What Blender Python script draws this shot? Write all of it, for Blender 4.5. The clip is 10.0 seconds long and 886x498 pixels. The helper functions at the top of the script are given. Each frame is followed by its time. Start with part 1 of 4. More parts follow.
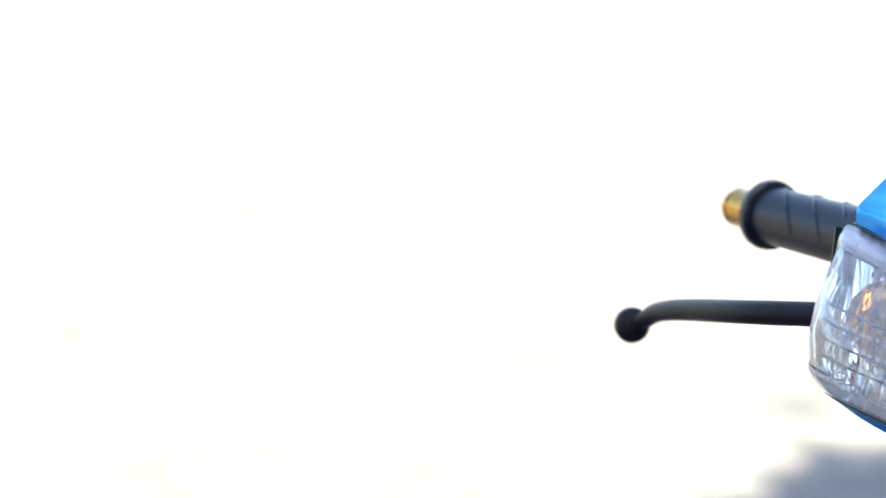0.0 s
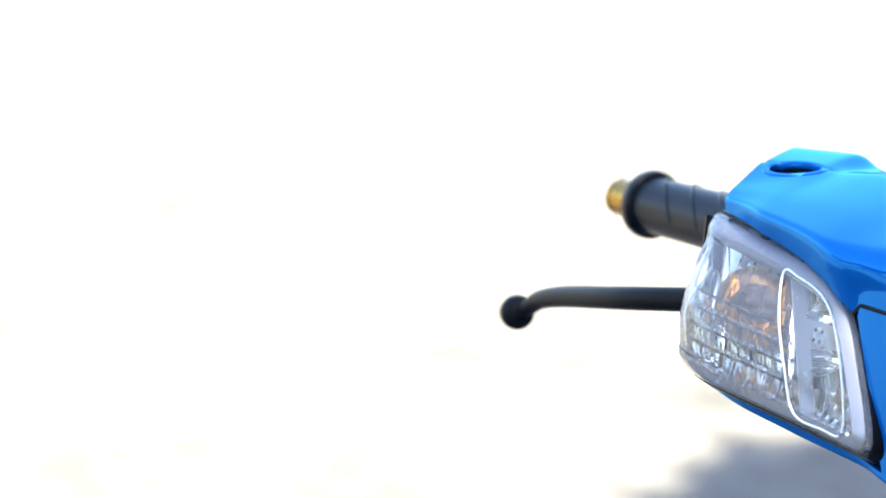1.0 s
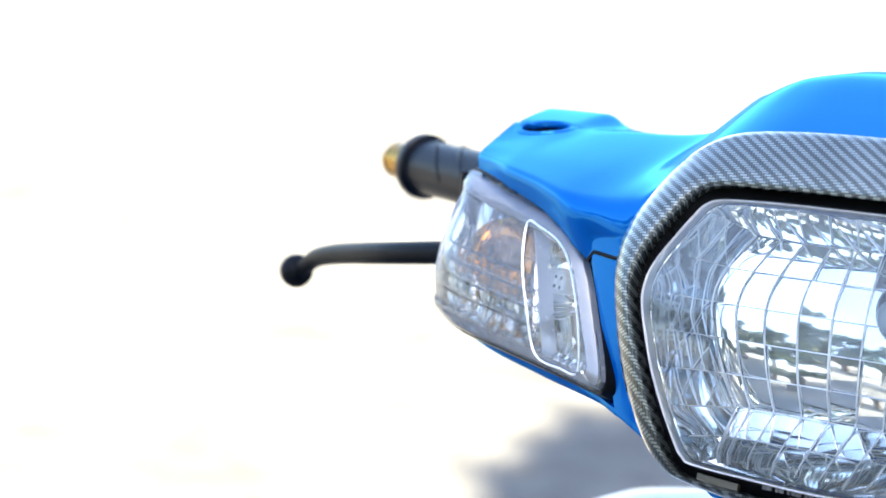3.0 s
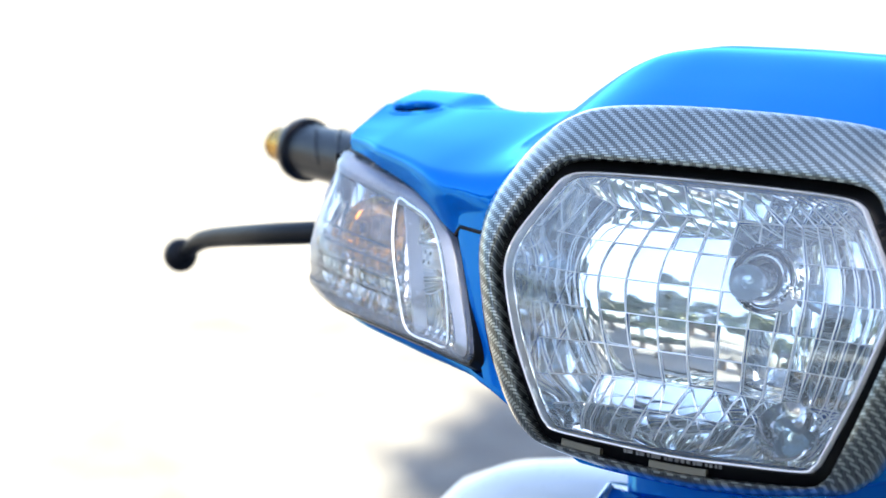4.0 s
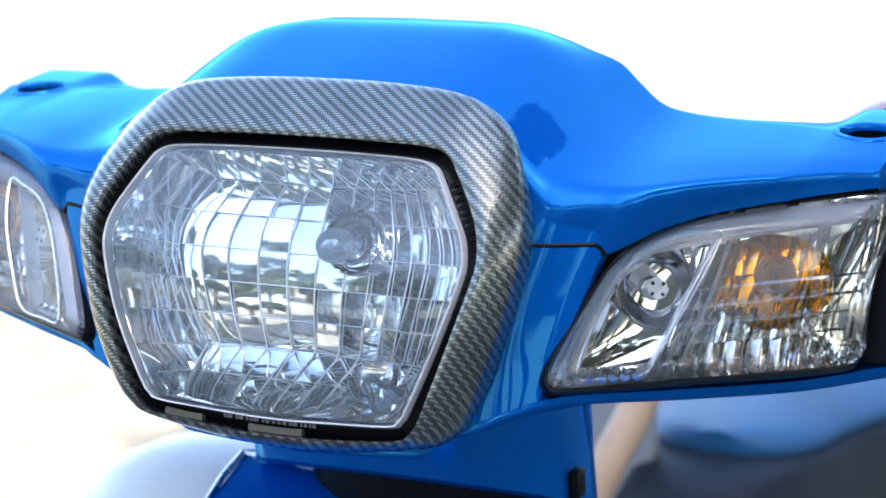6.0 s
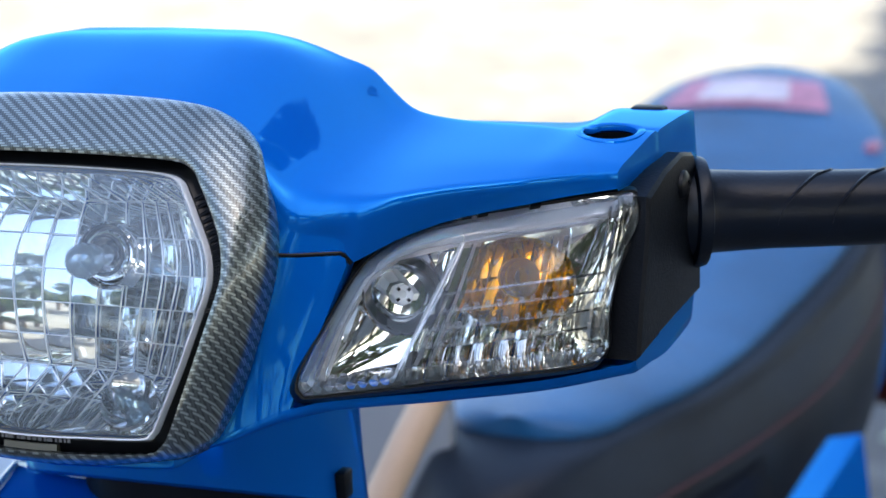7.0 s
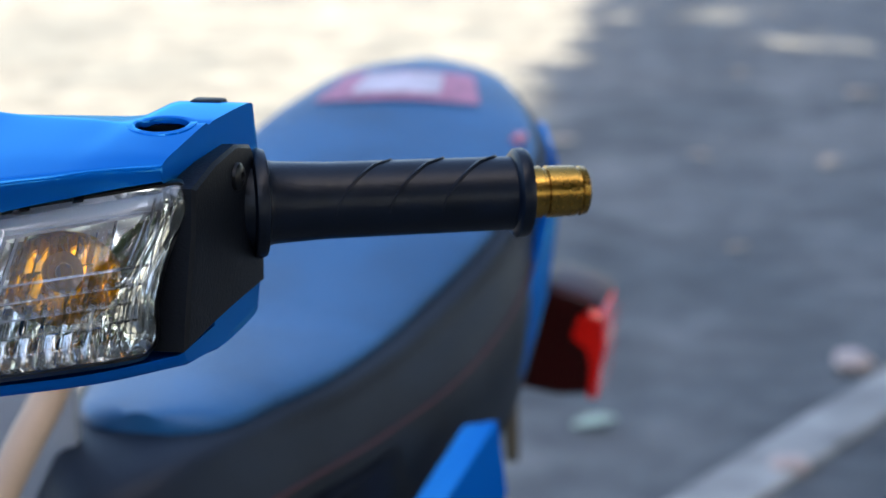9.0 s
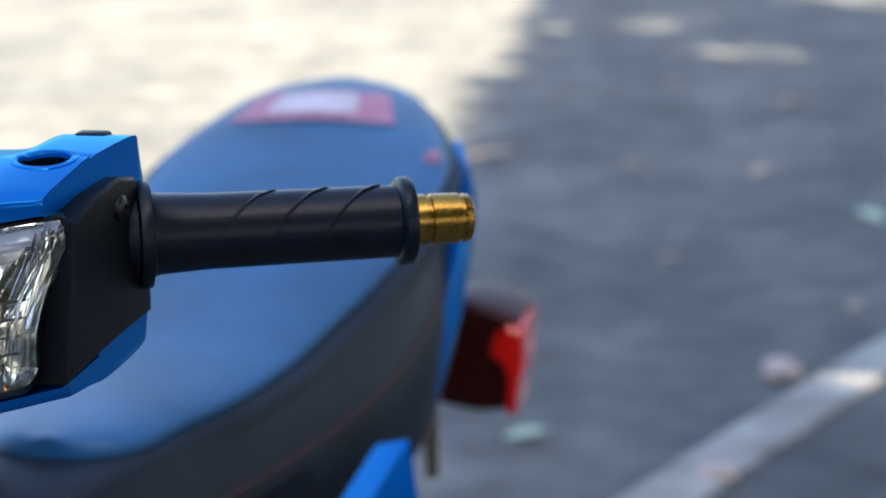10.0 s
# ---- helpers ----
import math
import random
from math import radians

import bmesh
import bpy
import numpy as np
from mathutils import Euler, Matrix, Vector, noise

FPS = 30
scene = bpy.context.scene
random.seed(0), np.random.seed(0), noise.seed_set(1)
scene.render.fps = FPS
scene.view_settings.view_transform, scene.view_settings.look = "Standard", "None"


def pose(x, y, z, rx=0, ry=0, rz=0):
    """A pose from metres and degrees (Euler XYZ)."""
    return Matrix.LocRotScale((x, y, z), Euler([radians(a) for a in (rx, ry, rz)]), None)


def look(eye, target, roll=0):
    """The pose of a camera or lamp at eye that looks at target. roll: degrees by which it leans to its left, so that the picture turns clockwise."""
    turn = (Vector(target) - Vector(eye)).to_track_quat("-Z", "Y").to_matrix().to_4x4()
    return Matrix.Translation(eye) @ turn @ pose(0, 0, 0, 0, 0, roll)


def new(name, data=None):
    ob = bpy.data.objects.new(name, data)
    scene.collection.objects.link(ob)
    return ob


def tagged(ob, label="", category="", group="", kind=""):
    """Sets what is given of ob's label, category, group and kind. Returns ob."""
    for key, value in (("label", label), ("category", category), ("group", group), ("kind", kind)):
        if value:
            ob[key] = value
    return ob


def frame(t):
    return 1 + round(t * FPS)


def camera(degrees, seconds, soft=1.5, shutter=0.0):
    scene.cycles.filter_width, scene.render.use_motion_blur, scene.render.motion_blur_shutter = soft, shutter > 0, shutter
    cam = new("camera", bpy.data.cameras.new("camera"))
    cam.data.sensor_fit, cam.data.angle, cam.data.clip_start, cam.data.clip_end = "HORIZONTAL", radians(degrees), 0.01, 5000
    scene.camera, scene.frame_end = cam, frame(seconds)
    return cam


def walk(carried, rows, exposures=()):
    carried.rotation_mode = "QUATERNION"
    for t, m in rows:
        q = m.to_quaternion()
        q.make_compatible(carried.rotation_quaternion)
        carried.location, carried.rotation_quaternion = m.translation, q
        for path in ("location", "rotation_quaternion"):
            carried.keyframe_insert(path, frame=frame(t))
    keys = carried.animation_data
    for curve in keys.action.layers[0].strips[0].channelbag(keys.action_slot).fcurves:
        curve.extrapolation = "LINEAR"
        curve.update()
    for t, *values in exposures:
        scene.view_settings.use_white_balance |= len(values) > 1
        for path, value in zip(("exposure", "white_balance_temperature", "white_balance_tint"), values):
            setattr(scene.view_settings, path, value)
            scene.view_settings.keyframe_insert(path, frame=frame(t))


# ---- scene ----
cam = camera(24.0, 10.0)
cam.data.dof.use_dof = True
cam.data.dof.focus_distance = 0.84
cam.data.dof.aperture_fstop = 9.0
PATH = [
    (0.0, look((0.1864, -0.9185, 1.2288), (-0.4243, -0.1563, 1.0141), 0.09)),
    (0.5, look((0.1999, -0.9229, 1.2311), (-0.3998, -0.1518, 1.0174), 0.20)),
    (1.0, look((0.2179, -0.9253, 1.2305), (-0.3659, -0.1427, 1.0145), 0.27)),
    (1.5, look((0.2424, -0.9247, 1.2262), (-0.3189, -0.1276, 1.0036), 0.28)),
    (2.0, look((0.2526, -0.9316, 1.2298), (-0.3012, -0.1285, 1.0099), 0.27)),
    (3.5, look((0.2998, -0.9421, 1.2280), (-0.2115, -0.1130, 1.0021), -0.16)),
    (4.0, look((0.3136, -0.9450, 1.2271), (-0.1846, -0.1083, 0.9999), -0.63)),
    (4.5, look((0.3271, -0.9387, 1.2220), (-0.1678, -0.1000, 0.9950), -0.44)),
    (5.0, look((0.3493, -0.9381, 1.2218), (-0.1271, -0.0876, 0.9989), -0.63)),
    (5.5, look((0.3691, -0.9297, 1.2220), (-0.0736, -0.0635, 0.9901), -0.82)),
    (6.8, look((0.4266, -0.9196, 1.2308), (0.0698, -0.0177, 0.9872), -2.34)),
    (7.0, look((0.4339, -0.9148, 1.2378), (0.0891, -0.0103, 0.9868), -2.21)),
    (7.2, look((0.4412, -0.9144, 1.2380), (0.1112, -0.0058, 0.9886), -1.9)),
    (7.5, look((0.4522, -0.9138, 1.2384), (0.1568, 0.0058, 0.9796), -1.41)),
    (8.0, look((0.4726, -0.9121, 1.2372), (0.1952, 0.0146, 0.9838), -1.48)),
    (8.5, look((0.4879, -0.9049, 1.2379), (0.2431, 0.0284, 0.9753), -0.73)),
    (9.0, look((0.5065, -0.8972, 1.2351), (0.2831, 0.0431, 0.9783), -1.26)),
    (9.5, look((0.5206, -0.8912, 1.2401), (0.3160, 0.0548, 0.9888), -1.34)),
    (10.0, look((0.5345, -0.9005, 1.2451), (0.3370, 0.0467, 0.9922), -1.55)),
]
EXPOSURES = [(0.0, 3.06), (3.5, 3.06), (5.5, 3.00), (7.0, 2.74), (8.5, 2.56), (10.0, 2.44)]
walk(cam, PATH, EXPOSURES)

# ---- world and sun ----
SUN_DIR = Vector((0.56, -0.46, 0.92)).normalized()
world = bpy.data.worlds.new("sky")
scene.world = world
world.use_nodes = True
wn = world.node_tree.nodes
sky = wn.new("ShaderNodeTexSky")
sky.sky_type = "NISHITA"
sky.sun_disc = False
sky.sun_elevation = math.asin(SUN_DIR.z)
sky.sun_rotation = math.atan2(SUN_DIR.x, SUN_DIR.y)
wn["Background"].inputs["Strength"].default_value = 0.090
sky.dust_density = 2.2
world.node_tree.links.new(sky.outputs[0], wn["Background"].inputs[0])
sun = new("sun", bpy.data.lights.new("sun", "SUN"))
sun.data.energy = 5.0
sun.data.angle = radians(0.53)
sun.data.color = (1.0, 0.84, 0.60)
sun.matrix_world = look(SUN_DIR * 30, (0, 0, 0))


# ---- materials ----
def nodes_of(name):
    m = bpy.data.materials.new(name)
    m.use_nodes = True
    nt = m.node_tree
    return m, nt.nodes, nt.links, nt.nodes["Principled BSDF"]


def noise_node(N, L, scale, detail=4.0, coords="Object"):
    tc = N.new("ShaderNodeTexCoord")
    n = N.new("ShaderNodeTexNoise")
    n.inputs["Scale"].default_value = scale
    n.inputs["Detail"].default_value = detail
    L.new(tc.outputs[coords], n.inputs["Vector"])
    return n


def ramp(N, L, src, lo, hi, c0, c1):
    r = N.new("ShaderNodeValToRGB")
    r.color_ramp.elements[0].position, r.color_ramp.elements[1].position = lo, hi
    r.color_ramp.elements[0].color, r.color_ramp.elements[1].color = (*c0, 1), (*c1, 1)
    L.new(src, r.inputs[0])
    return r


def surface(name, color, rough=0.4, metal=0.0, vary=0.12, scale=25.0, bump=0.0, bump_scale=300.0, coat=0.0, rough_vary=0.08, spec=0.5):
    """A surface with colour and gloss varied at two scales, and a fine relief."""
    m, N, L, b = nodes_of(name)
    big = noise_node(N, L, scale)
    dark = tuple(c * (1 - vary) for c in color)
    light = tuple(min(1, c * (1 + vary)) for c in color)
    r = ramp(N, L, big.outputs[0], 0.3, 0.7, dark, light)
    L.new(r.outputs[0], b.inputs["Base Color"])
    fine = noise_node(N, L, bump_scale, 3.0)
    mr = N.new("ShaderNodeMapRange")
    mr.inputs["To Min"].default_value = max(0.01, rough - rough_vary)
    mr.inputs["To Max"].default_value = min(1, rough + rough_vary)
    L.new(fine.outputs[0], mr.inputs["Value"])
    L.new(mr.outputs[0], b.inputs["Roughness"])
    b.inputs["Metallic"].default_value = metal
    b.inputs["Specular IOR Level"].default_value = spec
    b.inputs["Coat Weight"].default_value = coat
    b.inputs["Coat Roughness"].default_value = 0.02
    if bump:
        bp = N.new("ShaderNodeBump")
        bp.inputs["Strength"].default_value = bump
        bp.inputs["Distance"].default_value = 0.002
        L.new(fine.outputs[0], bp.inputs["Height"])
        L.new(bp.outputs[0], b.inputs["Normal"])
    return m


def clear(name, tint=(1, 1, 1), gloss=0.03, body=0.0, body_color=(0.8, 0.8, 0.8), ior=1.5, wave=0.0):
    """A thin clear shell: see-through, with a mirror-like skin that grows towards the edge, and a little haze."""
    m, N, L, b = nodes_of(name)
    out = N["Material Output"]
    tr = N.new("ShaderNodeBsdfTransparent")
    tr.inputs[0].default_value = (*tint, 1)
    gl = N.new("ShaderNodeBsdfGlossy")
    gl.inputs["Roughness"].default_value = gloss
    gl.inputs["Color"].default_value = (1, 1, 1, 1)
    fr = N.new("ShaderNodeFresnel")
    fr.inputs[0].default_value = ior
    if wave:
        n = noise_node(N, L, 90.0, 2.0)
        bp = N.new("ShaderNodeBump")
        bp.inputs["Strength"].default_value = wave
        bp.inputs["Distance"].default_value = 0.002
        L.new(n.outputs[0], bp.inputs["Height"])
        L.new(bp.outputs[0], gl.inputs["Normal"])
    base = tr
    if body:
        df = N.new("ShaderNodeBsdfDiffuse")
        df.inputs[0].default_value = (*body_color, 1)
        mb = N.new("ShaderNodeMixShader")
        mb.inputs[0].default_value = body
        L.new(tr.outputs[0], mb.inputs[1])
        L.new(df.outputs[0], mb.inputs[2])
        base = mb
    mx = N.new("ShaderNodeMixShader")
    L.new(fr.outputs[0], mx.inputs[0])
    L.new(base.outputs[0], mx.inputs[1])
    L.new(gl.outputs[0], mx.inputs[2])
    L.new(mx.outputs[0], out.inputs[0])
    return m


def carbon_weave():
    """Two-by-two twill of grey tows under clear lacquer."""
    m, N, L, b = nodes_of("carbon_weave")
    tc = N.new("ShaderNodeTexCoord")
    sep = N.new("ShaderNodeSeparateXYZ")
    L.new(tc.outputs["Object"], sep.inputs[0])

    def op(kind, a, c):
        n = N.new("ShaderNodeMath")
        n.operation = kind
        for i, v in enumerate((a, c)):
            if v is None:
                continue
            if isinstance(v, (int, float)):
                n.inputs[i].default_value = v
            else:
                L.new(v, n.inputs[i])
        return n.outputs[0]

    tow = 0.0014
    up = op("ADD", sep.outputs["Z"], op("MULTIPLY", sep.outputs["Y"], 0.9))
    u, v = op("DIVIDE", sep.outputs["X"], tow), op("DIVIDE", up, tow)
    fu, fv = op("FLOOR", u, None), op("FLOOR", v, None)
    over = op("LESS_THAN", op("FLOORED_MODULO", op("ADD", fu, fv), 4.0), 2.0)
    cu, cv = op("SUBTRACT", op("SUBTRACT", u, fu), 0.5), op("SUBTRACT", op("SUBTRACT", v, fv), 0.5)
    ru, rv = op("SUBTRACT", 0.25, op("MULTIPLY", cu, cu)), op("SUBTRACT", 0.25, op("MULTIPLY", cv, cv))
    mixh = N.new("ShaderNodeMix")
    L.new(over, mixh.inputs[0])
    L.new(ru, mixh.inputs[2])
    L.new(rv, mixh.inputs[3])
    lift = op("MULTIPLY", mixh.outputs[0], op("ADD", 1.0, op("MULTIPLY", over, 3.0)))
    tone = ramp(N, L, lift, 0.05, 1.0, (0.05, 0.058, 0.058), (0.43, 0.475, 0.455))
    worn = noise_node(N, L, 60.0, 3.0)
    patch = ramp(N, L, worn.outputs[0], 0.35, 0.65, (0.72, 0.74, 0.74), (1.0, 1.0, 1.0))
    mul = N.new("ShaderNodeMix")
    mul.data_type, mul.blend_type = "RGBA", "MULTIPLY"
    mul.inputs[0].default_value = 1.0
    L.new(tone.outputs[0], mul.inputs[6])
    L.new(patch.outputs[0], mul.inputs[7])
    L.new(mul.outputs[2], b.inputs["Base Color"])
    bp = N.new("ShaderNodeBump")
    bp.inputs["Strength"].default_value = 0.5
    bp.inputs["Distance"].default_value = 0.0007
    L.new(mixh.outputs[0], bp.inputs["Height"])
    L.new(bp.outputs[0], b.inputs["Normal"])
    b.inputs["Metallic"].default_value = 0.75
    b.inputs["Roughness"].default_value = 0.30
    b.inputs["Coat Weight"].default_value = 1.0
    b.inputs["Coat Roughness"].default_value = 0.05
    return m


def ground_mat():
    m, N, L, b = nodes_of("worn_concrete")
    big = noise_node(N, L, 1.6, 7.0)
    mid = noise_node(N, L, 3.0, 6.0)
    hand = noise_node(N, L, 8.0, 6.0)
    grit = noise_node(N, L, 120.0, 4.0)
    c1 = ramp(N, L, big.outputs[0], 0.40, 0.62, (0.122, 0.134, 0.141), (0.188, 0.196, 0.196))
    c2 = ramp(N, L, mid.outputs[0], 0.38, 0.62, (0.74, 0.74, 0.75), (1.0, 1.0, 1.0))
    c3 = ramp(N, L, grit.outputs[0], 0.35, 0.65, (0.75, 0.75, 0.75), (1.0, 1.0, 1.0))
    c4 = ramp(N, L, hand.outputs[0], 0.34, 0.68, (0.70, 0.70, 0.71), (1.20, 1.19, 1.16))
    out = c1.outputs[0]
    for c in (c2, c4, c3):
        mx = N.new("ShaderNodeMix")
        mx.data_type, mx.blend_type = "RGBA", "MULTIPLY"
        mx.inputs[0].default_value = 1.0
        L.new(out, mx.inputs[6])
        L.new(c.outputs[0], mx.inputs[7])
        out = mx.outputs[2]
    L.new(out, b.inputs["Base Color"])
    b.inputs["Roughness"].default_value = 0.9
    bp = N.new("ShaderNodeBump")
    bp.inputs["Strength"].default_value = 0.6
    bp.inputs["Distance"].default_value = 0.01
    L.new(grit.outputs[0], bp.inputs["Height"])
    L.new(bp.outputs[0], b.inputs["Normal"])
    return m


def leaf_mat():
    m, N, L, b = nodes_of("leaf_green")
    g = N.new("ShaderNodeNewGeometry")
    r = ramp(N, L, g.outputs["Random Per Island"], 0.0, 1.0, (0.035, 0.07, 0.02), (0.09, 0.14, 0.035))
    L.new(r.outputs[0], b.inputs["Base Color"])
    b.inputs["Roughness"].default_value = 0.5
    return m


def metallic_blue():
    """Blue paint with fine flake under a clear, blue-tinted lacquer."""
    m, N, L, b = nodes_of("blue_paint")
    fine = noise_node(N, L, 1400.0, 2.0)
    broad = noise_node(N, L, 7.0, 3.0)
    c = ramp(N, L, broad.outputs[0], 0.3, 0.7, (0.0, 0.100, 0.48), (0.0, 0.108, 0.51))
    L.new(c.outputs[0], b.inputs["Base Color"])
    fr = N.new("ShaderNodeMapRange")
    fr.inputs["To Min"].default_value, fr.inputs["To Max"].default_value = 0.36, 0.46
    L.new(fine.outputs[0], fr.inputs["Value"])
    L.new(fr.outputs[0], b.inputs["Roughness"])
    b.inputs["Metallic"].default_value = 0.3
    b.inputs["Specular IOR Level"].default_value = 0.0
    gl = N.new("ShaderNodeBsdfGlossy")
    gl.inputs["Roughness"].default_value = 0.02
    gl.inputs["Color"].default_value = (0.12, 0.66, 1.0, 1)
    fresnel = N.new("ShaderNodeFresnel")
    fresnel.inputs[0].default_value = 1.9
    cap = N.new("ShaderNodeMath")
    cap.operation = "MINIMUM"
    cap.inputs[1].default_value = 0.42
    L.new(fresnel.outputs[0], cap.inputs[0])
    mx = N.new("ShaderNodeMixShader")
    L.new(cap.outputs[0], mx.inputs[0])
    L.new(b.outputs[0], mx.inputs[1])
    L.new(gl.outputs[0], mx.inputs[2])
    L.new(mx.outputs[0], N["Material Output"].inputs[0])
    return m


M_BLUE = metallic_blue()
M_CARBON = carbon_weave()
M_BLACK = surface("black_plastic", (0.005, 0.0065, 0.010), 0.42, 0.0, 0.2, 40.0, bump=0.15, bump_scale=900.0, spec=0.1)
M_GASKET = surface("black_rubber", (0.004, 0.004, 0.005), 0.32, 0.0, 0.2, 60.0, spec=0.22)
M_RUBBER = surface("grip_rubber", (0.0030, 0.0058, 0.0125), 0.34, 0.0, 0.3, 60.0, bump=0.08, bump_scale=700.0, spec=0.26)
M_VINYL = surface("black_vinyl", (0.009, 0.015, 0.026), 0.48, 0.0, 0.25, 14.0, bump=0.3, bump_scale=420.0, spec=0.22)
M_CHROME = surface("mirror_chrome", (0.93, 0.94, 0.96), 0.05, 1.0, 0.03, 60.0, rough_vary=0.03)
M_REFLECTOR = surface("aluminised_reflector", (0.88, 0.94, 0.99), 0.05, 0.96, 0.03, 60.0, rough_vary=0.02)
M_DIMBOWL = surface("dull_chrome_bowl", (0.90, 0.93, 0.92), 0.05, 1.0, 0.05, 60.0, rough_vary=0.02)
M_SILVER = surface("satin_silver", (0.62, 0.63, 0.64), 0.25, 1.0, 0.08, 60.0)
M_GOLD = surface("gold_anodised", (0.38, 0.215, 0.045), 0.26, 1.0, 0.18, 80.0)
M_GREY = surface("pale_grey_plastic", (0.68, 0.71, 0.70), 0.3, 0.0, 0.08, 12.0, coat=0.5)
M_INNER = surface("grey_inner_plastic", (0.30, 0.315, 0.34), 0.45, 0.0, 0.1, 10.0)
M_TAN = surface("tan_plastic", (0.50, 0.35, 0.235), 0.5, 0.0, 0.1, 10.0)
M_AMBER = clear("amber_glass", (1.0, 0.58, 0.03), 0.03, 0.09, (1.0, 0.45, 0.0), 1.6, wave=0.35)
M_BEVEL = clear("frosted_skylit_bevel", (0.93, 0.95, 1.0), 0.06, 0.32, (0.88, 0.92, 1.0), 2.2)
M_BEVEL2 = clear("clear_lens_bevel", (0.93, 0.96, 0.97), 0.04, 0.10, (0.80, 0.90, 0.92), 1.9)
M_DARKCHROME = surface("shade_toned_chrome", (0.40, 0.43, 0.50), 0.05, 1.0, 0.1, 60.0, rough_vary=0.03)
M_LEDGE = surface("bright_white_ledge", (0.86, 0.88, 0.95), 0.25, 0.25, 0.05, 60.0)
M_EDGE = surface("sky_glint_edge", (0.93, 0.96, 1.0), 0.3, 0.5, 0.03, 60.0)
M_LENS = clear("clear_lens", (0.97, 0.985, 1.0), 0.02, 0.10, (0.80, 0.91, 1.0), ior=1.6)
M_LENS3 = clear("brightened_indicator_lens", (0.95, 0.95, 0.96), 0.03, 0.13, (0.98, 0.99, 1.0), ior=1.6, wave=0.25)
M_RIM = clear("sky_glint_rim", (0.95, 0.96, 0.98), 0.05, 0.8, (0.92, 0.93, 0.97), 1.8)
M_LENS2 = clear("clear_indicator_lens", (0.97, 0.98, 0.98), 0.02, 0.012, (0.92, 0.93, 0.98), ior=1.38, wave=0.12)
M_RIB = clear("clear_rib", (0.95, 0.96, 0.97), 0.03, 0.08, (0.88, 0.90, 0.93), 1.8)
M_PRISM = clear("clear_prism", (0.97, 0.97, 0.96), 0.02, 0.0, (0.9, 0.9, 0.9), 1.45)
M_VINYL_TOP = surface("sky_blued_vinyl", (0.010, 0.082, 0.205), 0.38, 0.0, 0.30, 9.0, bump=0.35, bump_scale=420.0, spec=0.38, rough_vary=0.14)
M_KERB = surface("pale_edging", (0.34, 0.335, 0.315), 0.9, 0.0, 0.5, 4.0, bump=0.5, bump_scale=90.0)
M_BULB = clear("blue_tinted_glass", (0.80, 0.93, 1.0), 0.02, 0.22, (0.50, 0.78, 1.0), 1.5)
M_RED = surface("red_lamp_plastic", (0.80, 0.014, 0.008), 0.15, 0.0, 0.1, 40.0, coat=0.6)
M_DKRED = surface("dark_red_plastic", (0.035, 0.003, 0.003), 0.45, 0.0, 0.1, 40.0, coat=0.05, spec=0.2)
M_LABEL = surface("faded_red_print", (0.42, 0.17, 0.25), 0.5, 0.0, 0.3, 60.0)
M_MARK = surface("grey_mark", (0.16, 0.16, 0.17), 0.5, 0.0, 0.2, 60.0)
M_PALE = surface("faded_white_print", (0.58, 0.52, 0.58), 0.5, 0.0, 0.2, 60.0)
M_GROUND = ground_mat()
M_LEAF = leaf_mat()
M_BARK = surface("bark", (0.11, 0.08, 0.055), 0.9, 0.0, 0.4, 9.0, bump=0.8, bump_scale=40.0)
M_DRYLEAF = surface("pale_leaf", (0.40, 0.50, 0.38), 0.6, 0.0, 0.2, 60.0)
M_PEBBLE = surface("pinkish_stone", (0.50, 0.40, 0.36), 0.85, 0.0, 0.2, 40.0, bump=0.4, bump_scale=120.0)
M_TANLEAF = surface("dry_tan_leaf", (0.42, 0.33, 0.24), 0.7, 0.0, 0.2, 60.0)
M_STRAP = surface("olive_tan_strap", (0.20, 0.17, 0.12), 0.6, 0.0, 0.15, 30.0)
M_WHITEPL = surface("white_bulb_holder", (0.88, 0.90, 0.92), 0.3, 0.0, 0.05, 60.0)


# ---- building helpers ----
def part(name, bm, material, parent=None, label="", sharp=35.0, smooth=True):
    """Links a bmesh as one mesh object under a thing."""
    bmesh.ops.recalc_face_normals(bm, faces=bm.faces)
    me = bpy.data.meshes.new(name)
    bm.to_mesh(me)
    bm.free()
    me.materials.append(material)
    if smooth:
        me.polygons.foreach_set("use_smooth", [True] * len(me.polygons))
        me.set_sharp_from_angle(angle=radians(sharp))
    ob = new(name, me)
    if parent:
        ob.parent = parent
    if label:
        ob["label"] = label
    return ob


def curve(x, xs, ys):
    """A smooth curve through the given heights, with no overshoot."""
    xs, ys = np.asarray(xs, float), np.asarray(ys, float)
    x = float(np.clip(x, xs[0], xs[-1]))
    h, d = np.diff(xs), np.diff(ys) / np.diff(xs)
    m = np.zeros(len(xs))
    for i in range(1, len(xs) - 1):
        if d[i - 1] * d[i] > 0:
            m[i] = 2 * d[i - 1] * d[i] / (d[i - 1] + d[i])
    m[0], m[-1] = d[0], d[-1]
    i = int(min(np.searchsorted(xs, x, side="right") - 1, len(h) - 1))
    t = (x - xs[i]) / h[i]
    return float((1 + 2 * t) * (1 - t) ** 2 * ys[i] + t * (1 - t) ** 2 * h[i] * m[i] + t * t * (3 - 2 * t) * ys[i + 1] + t * t * (t - 1) * h[i] * m[i + 1])


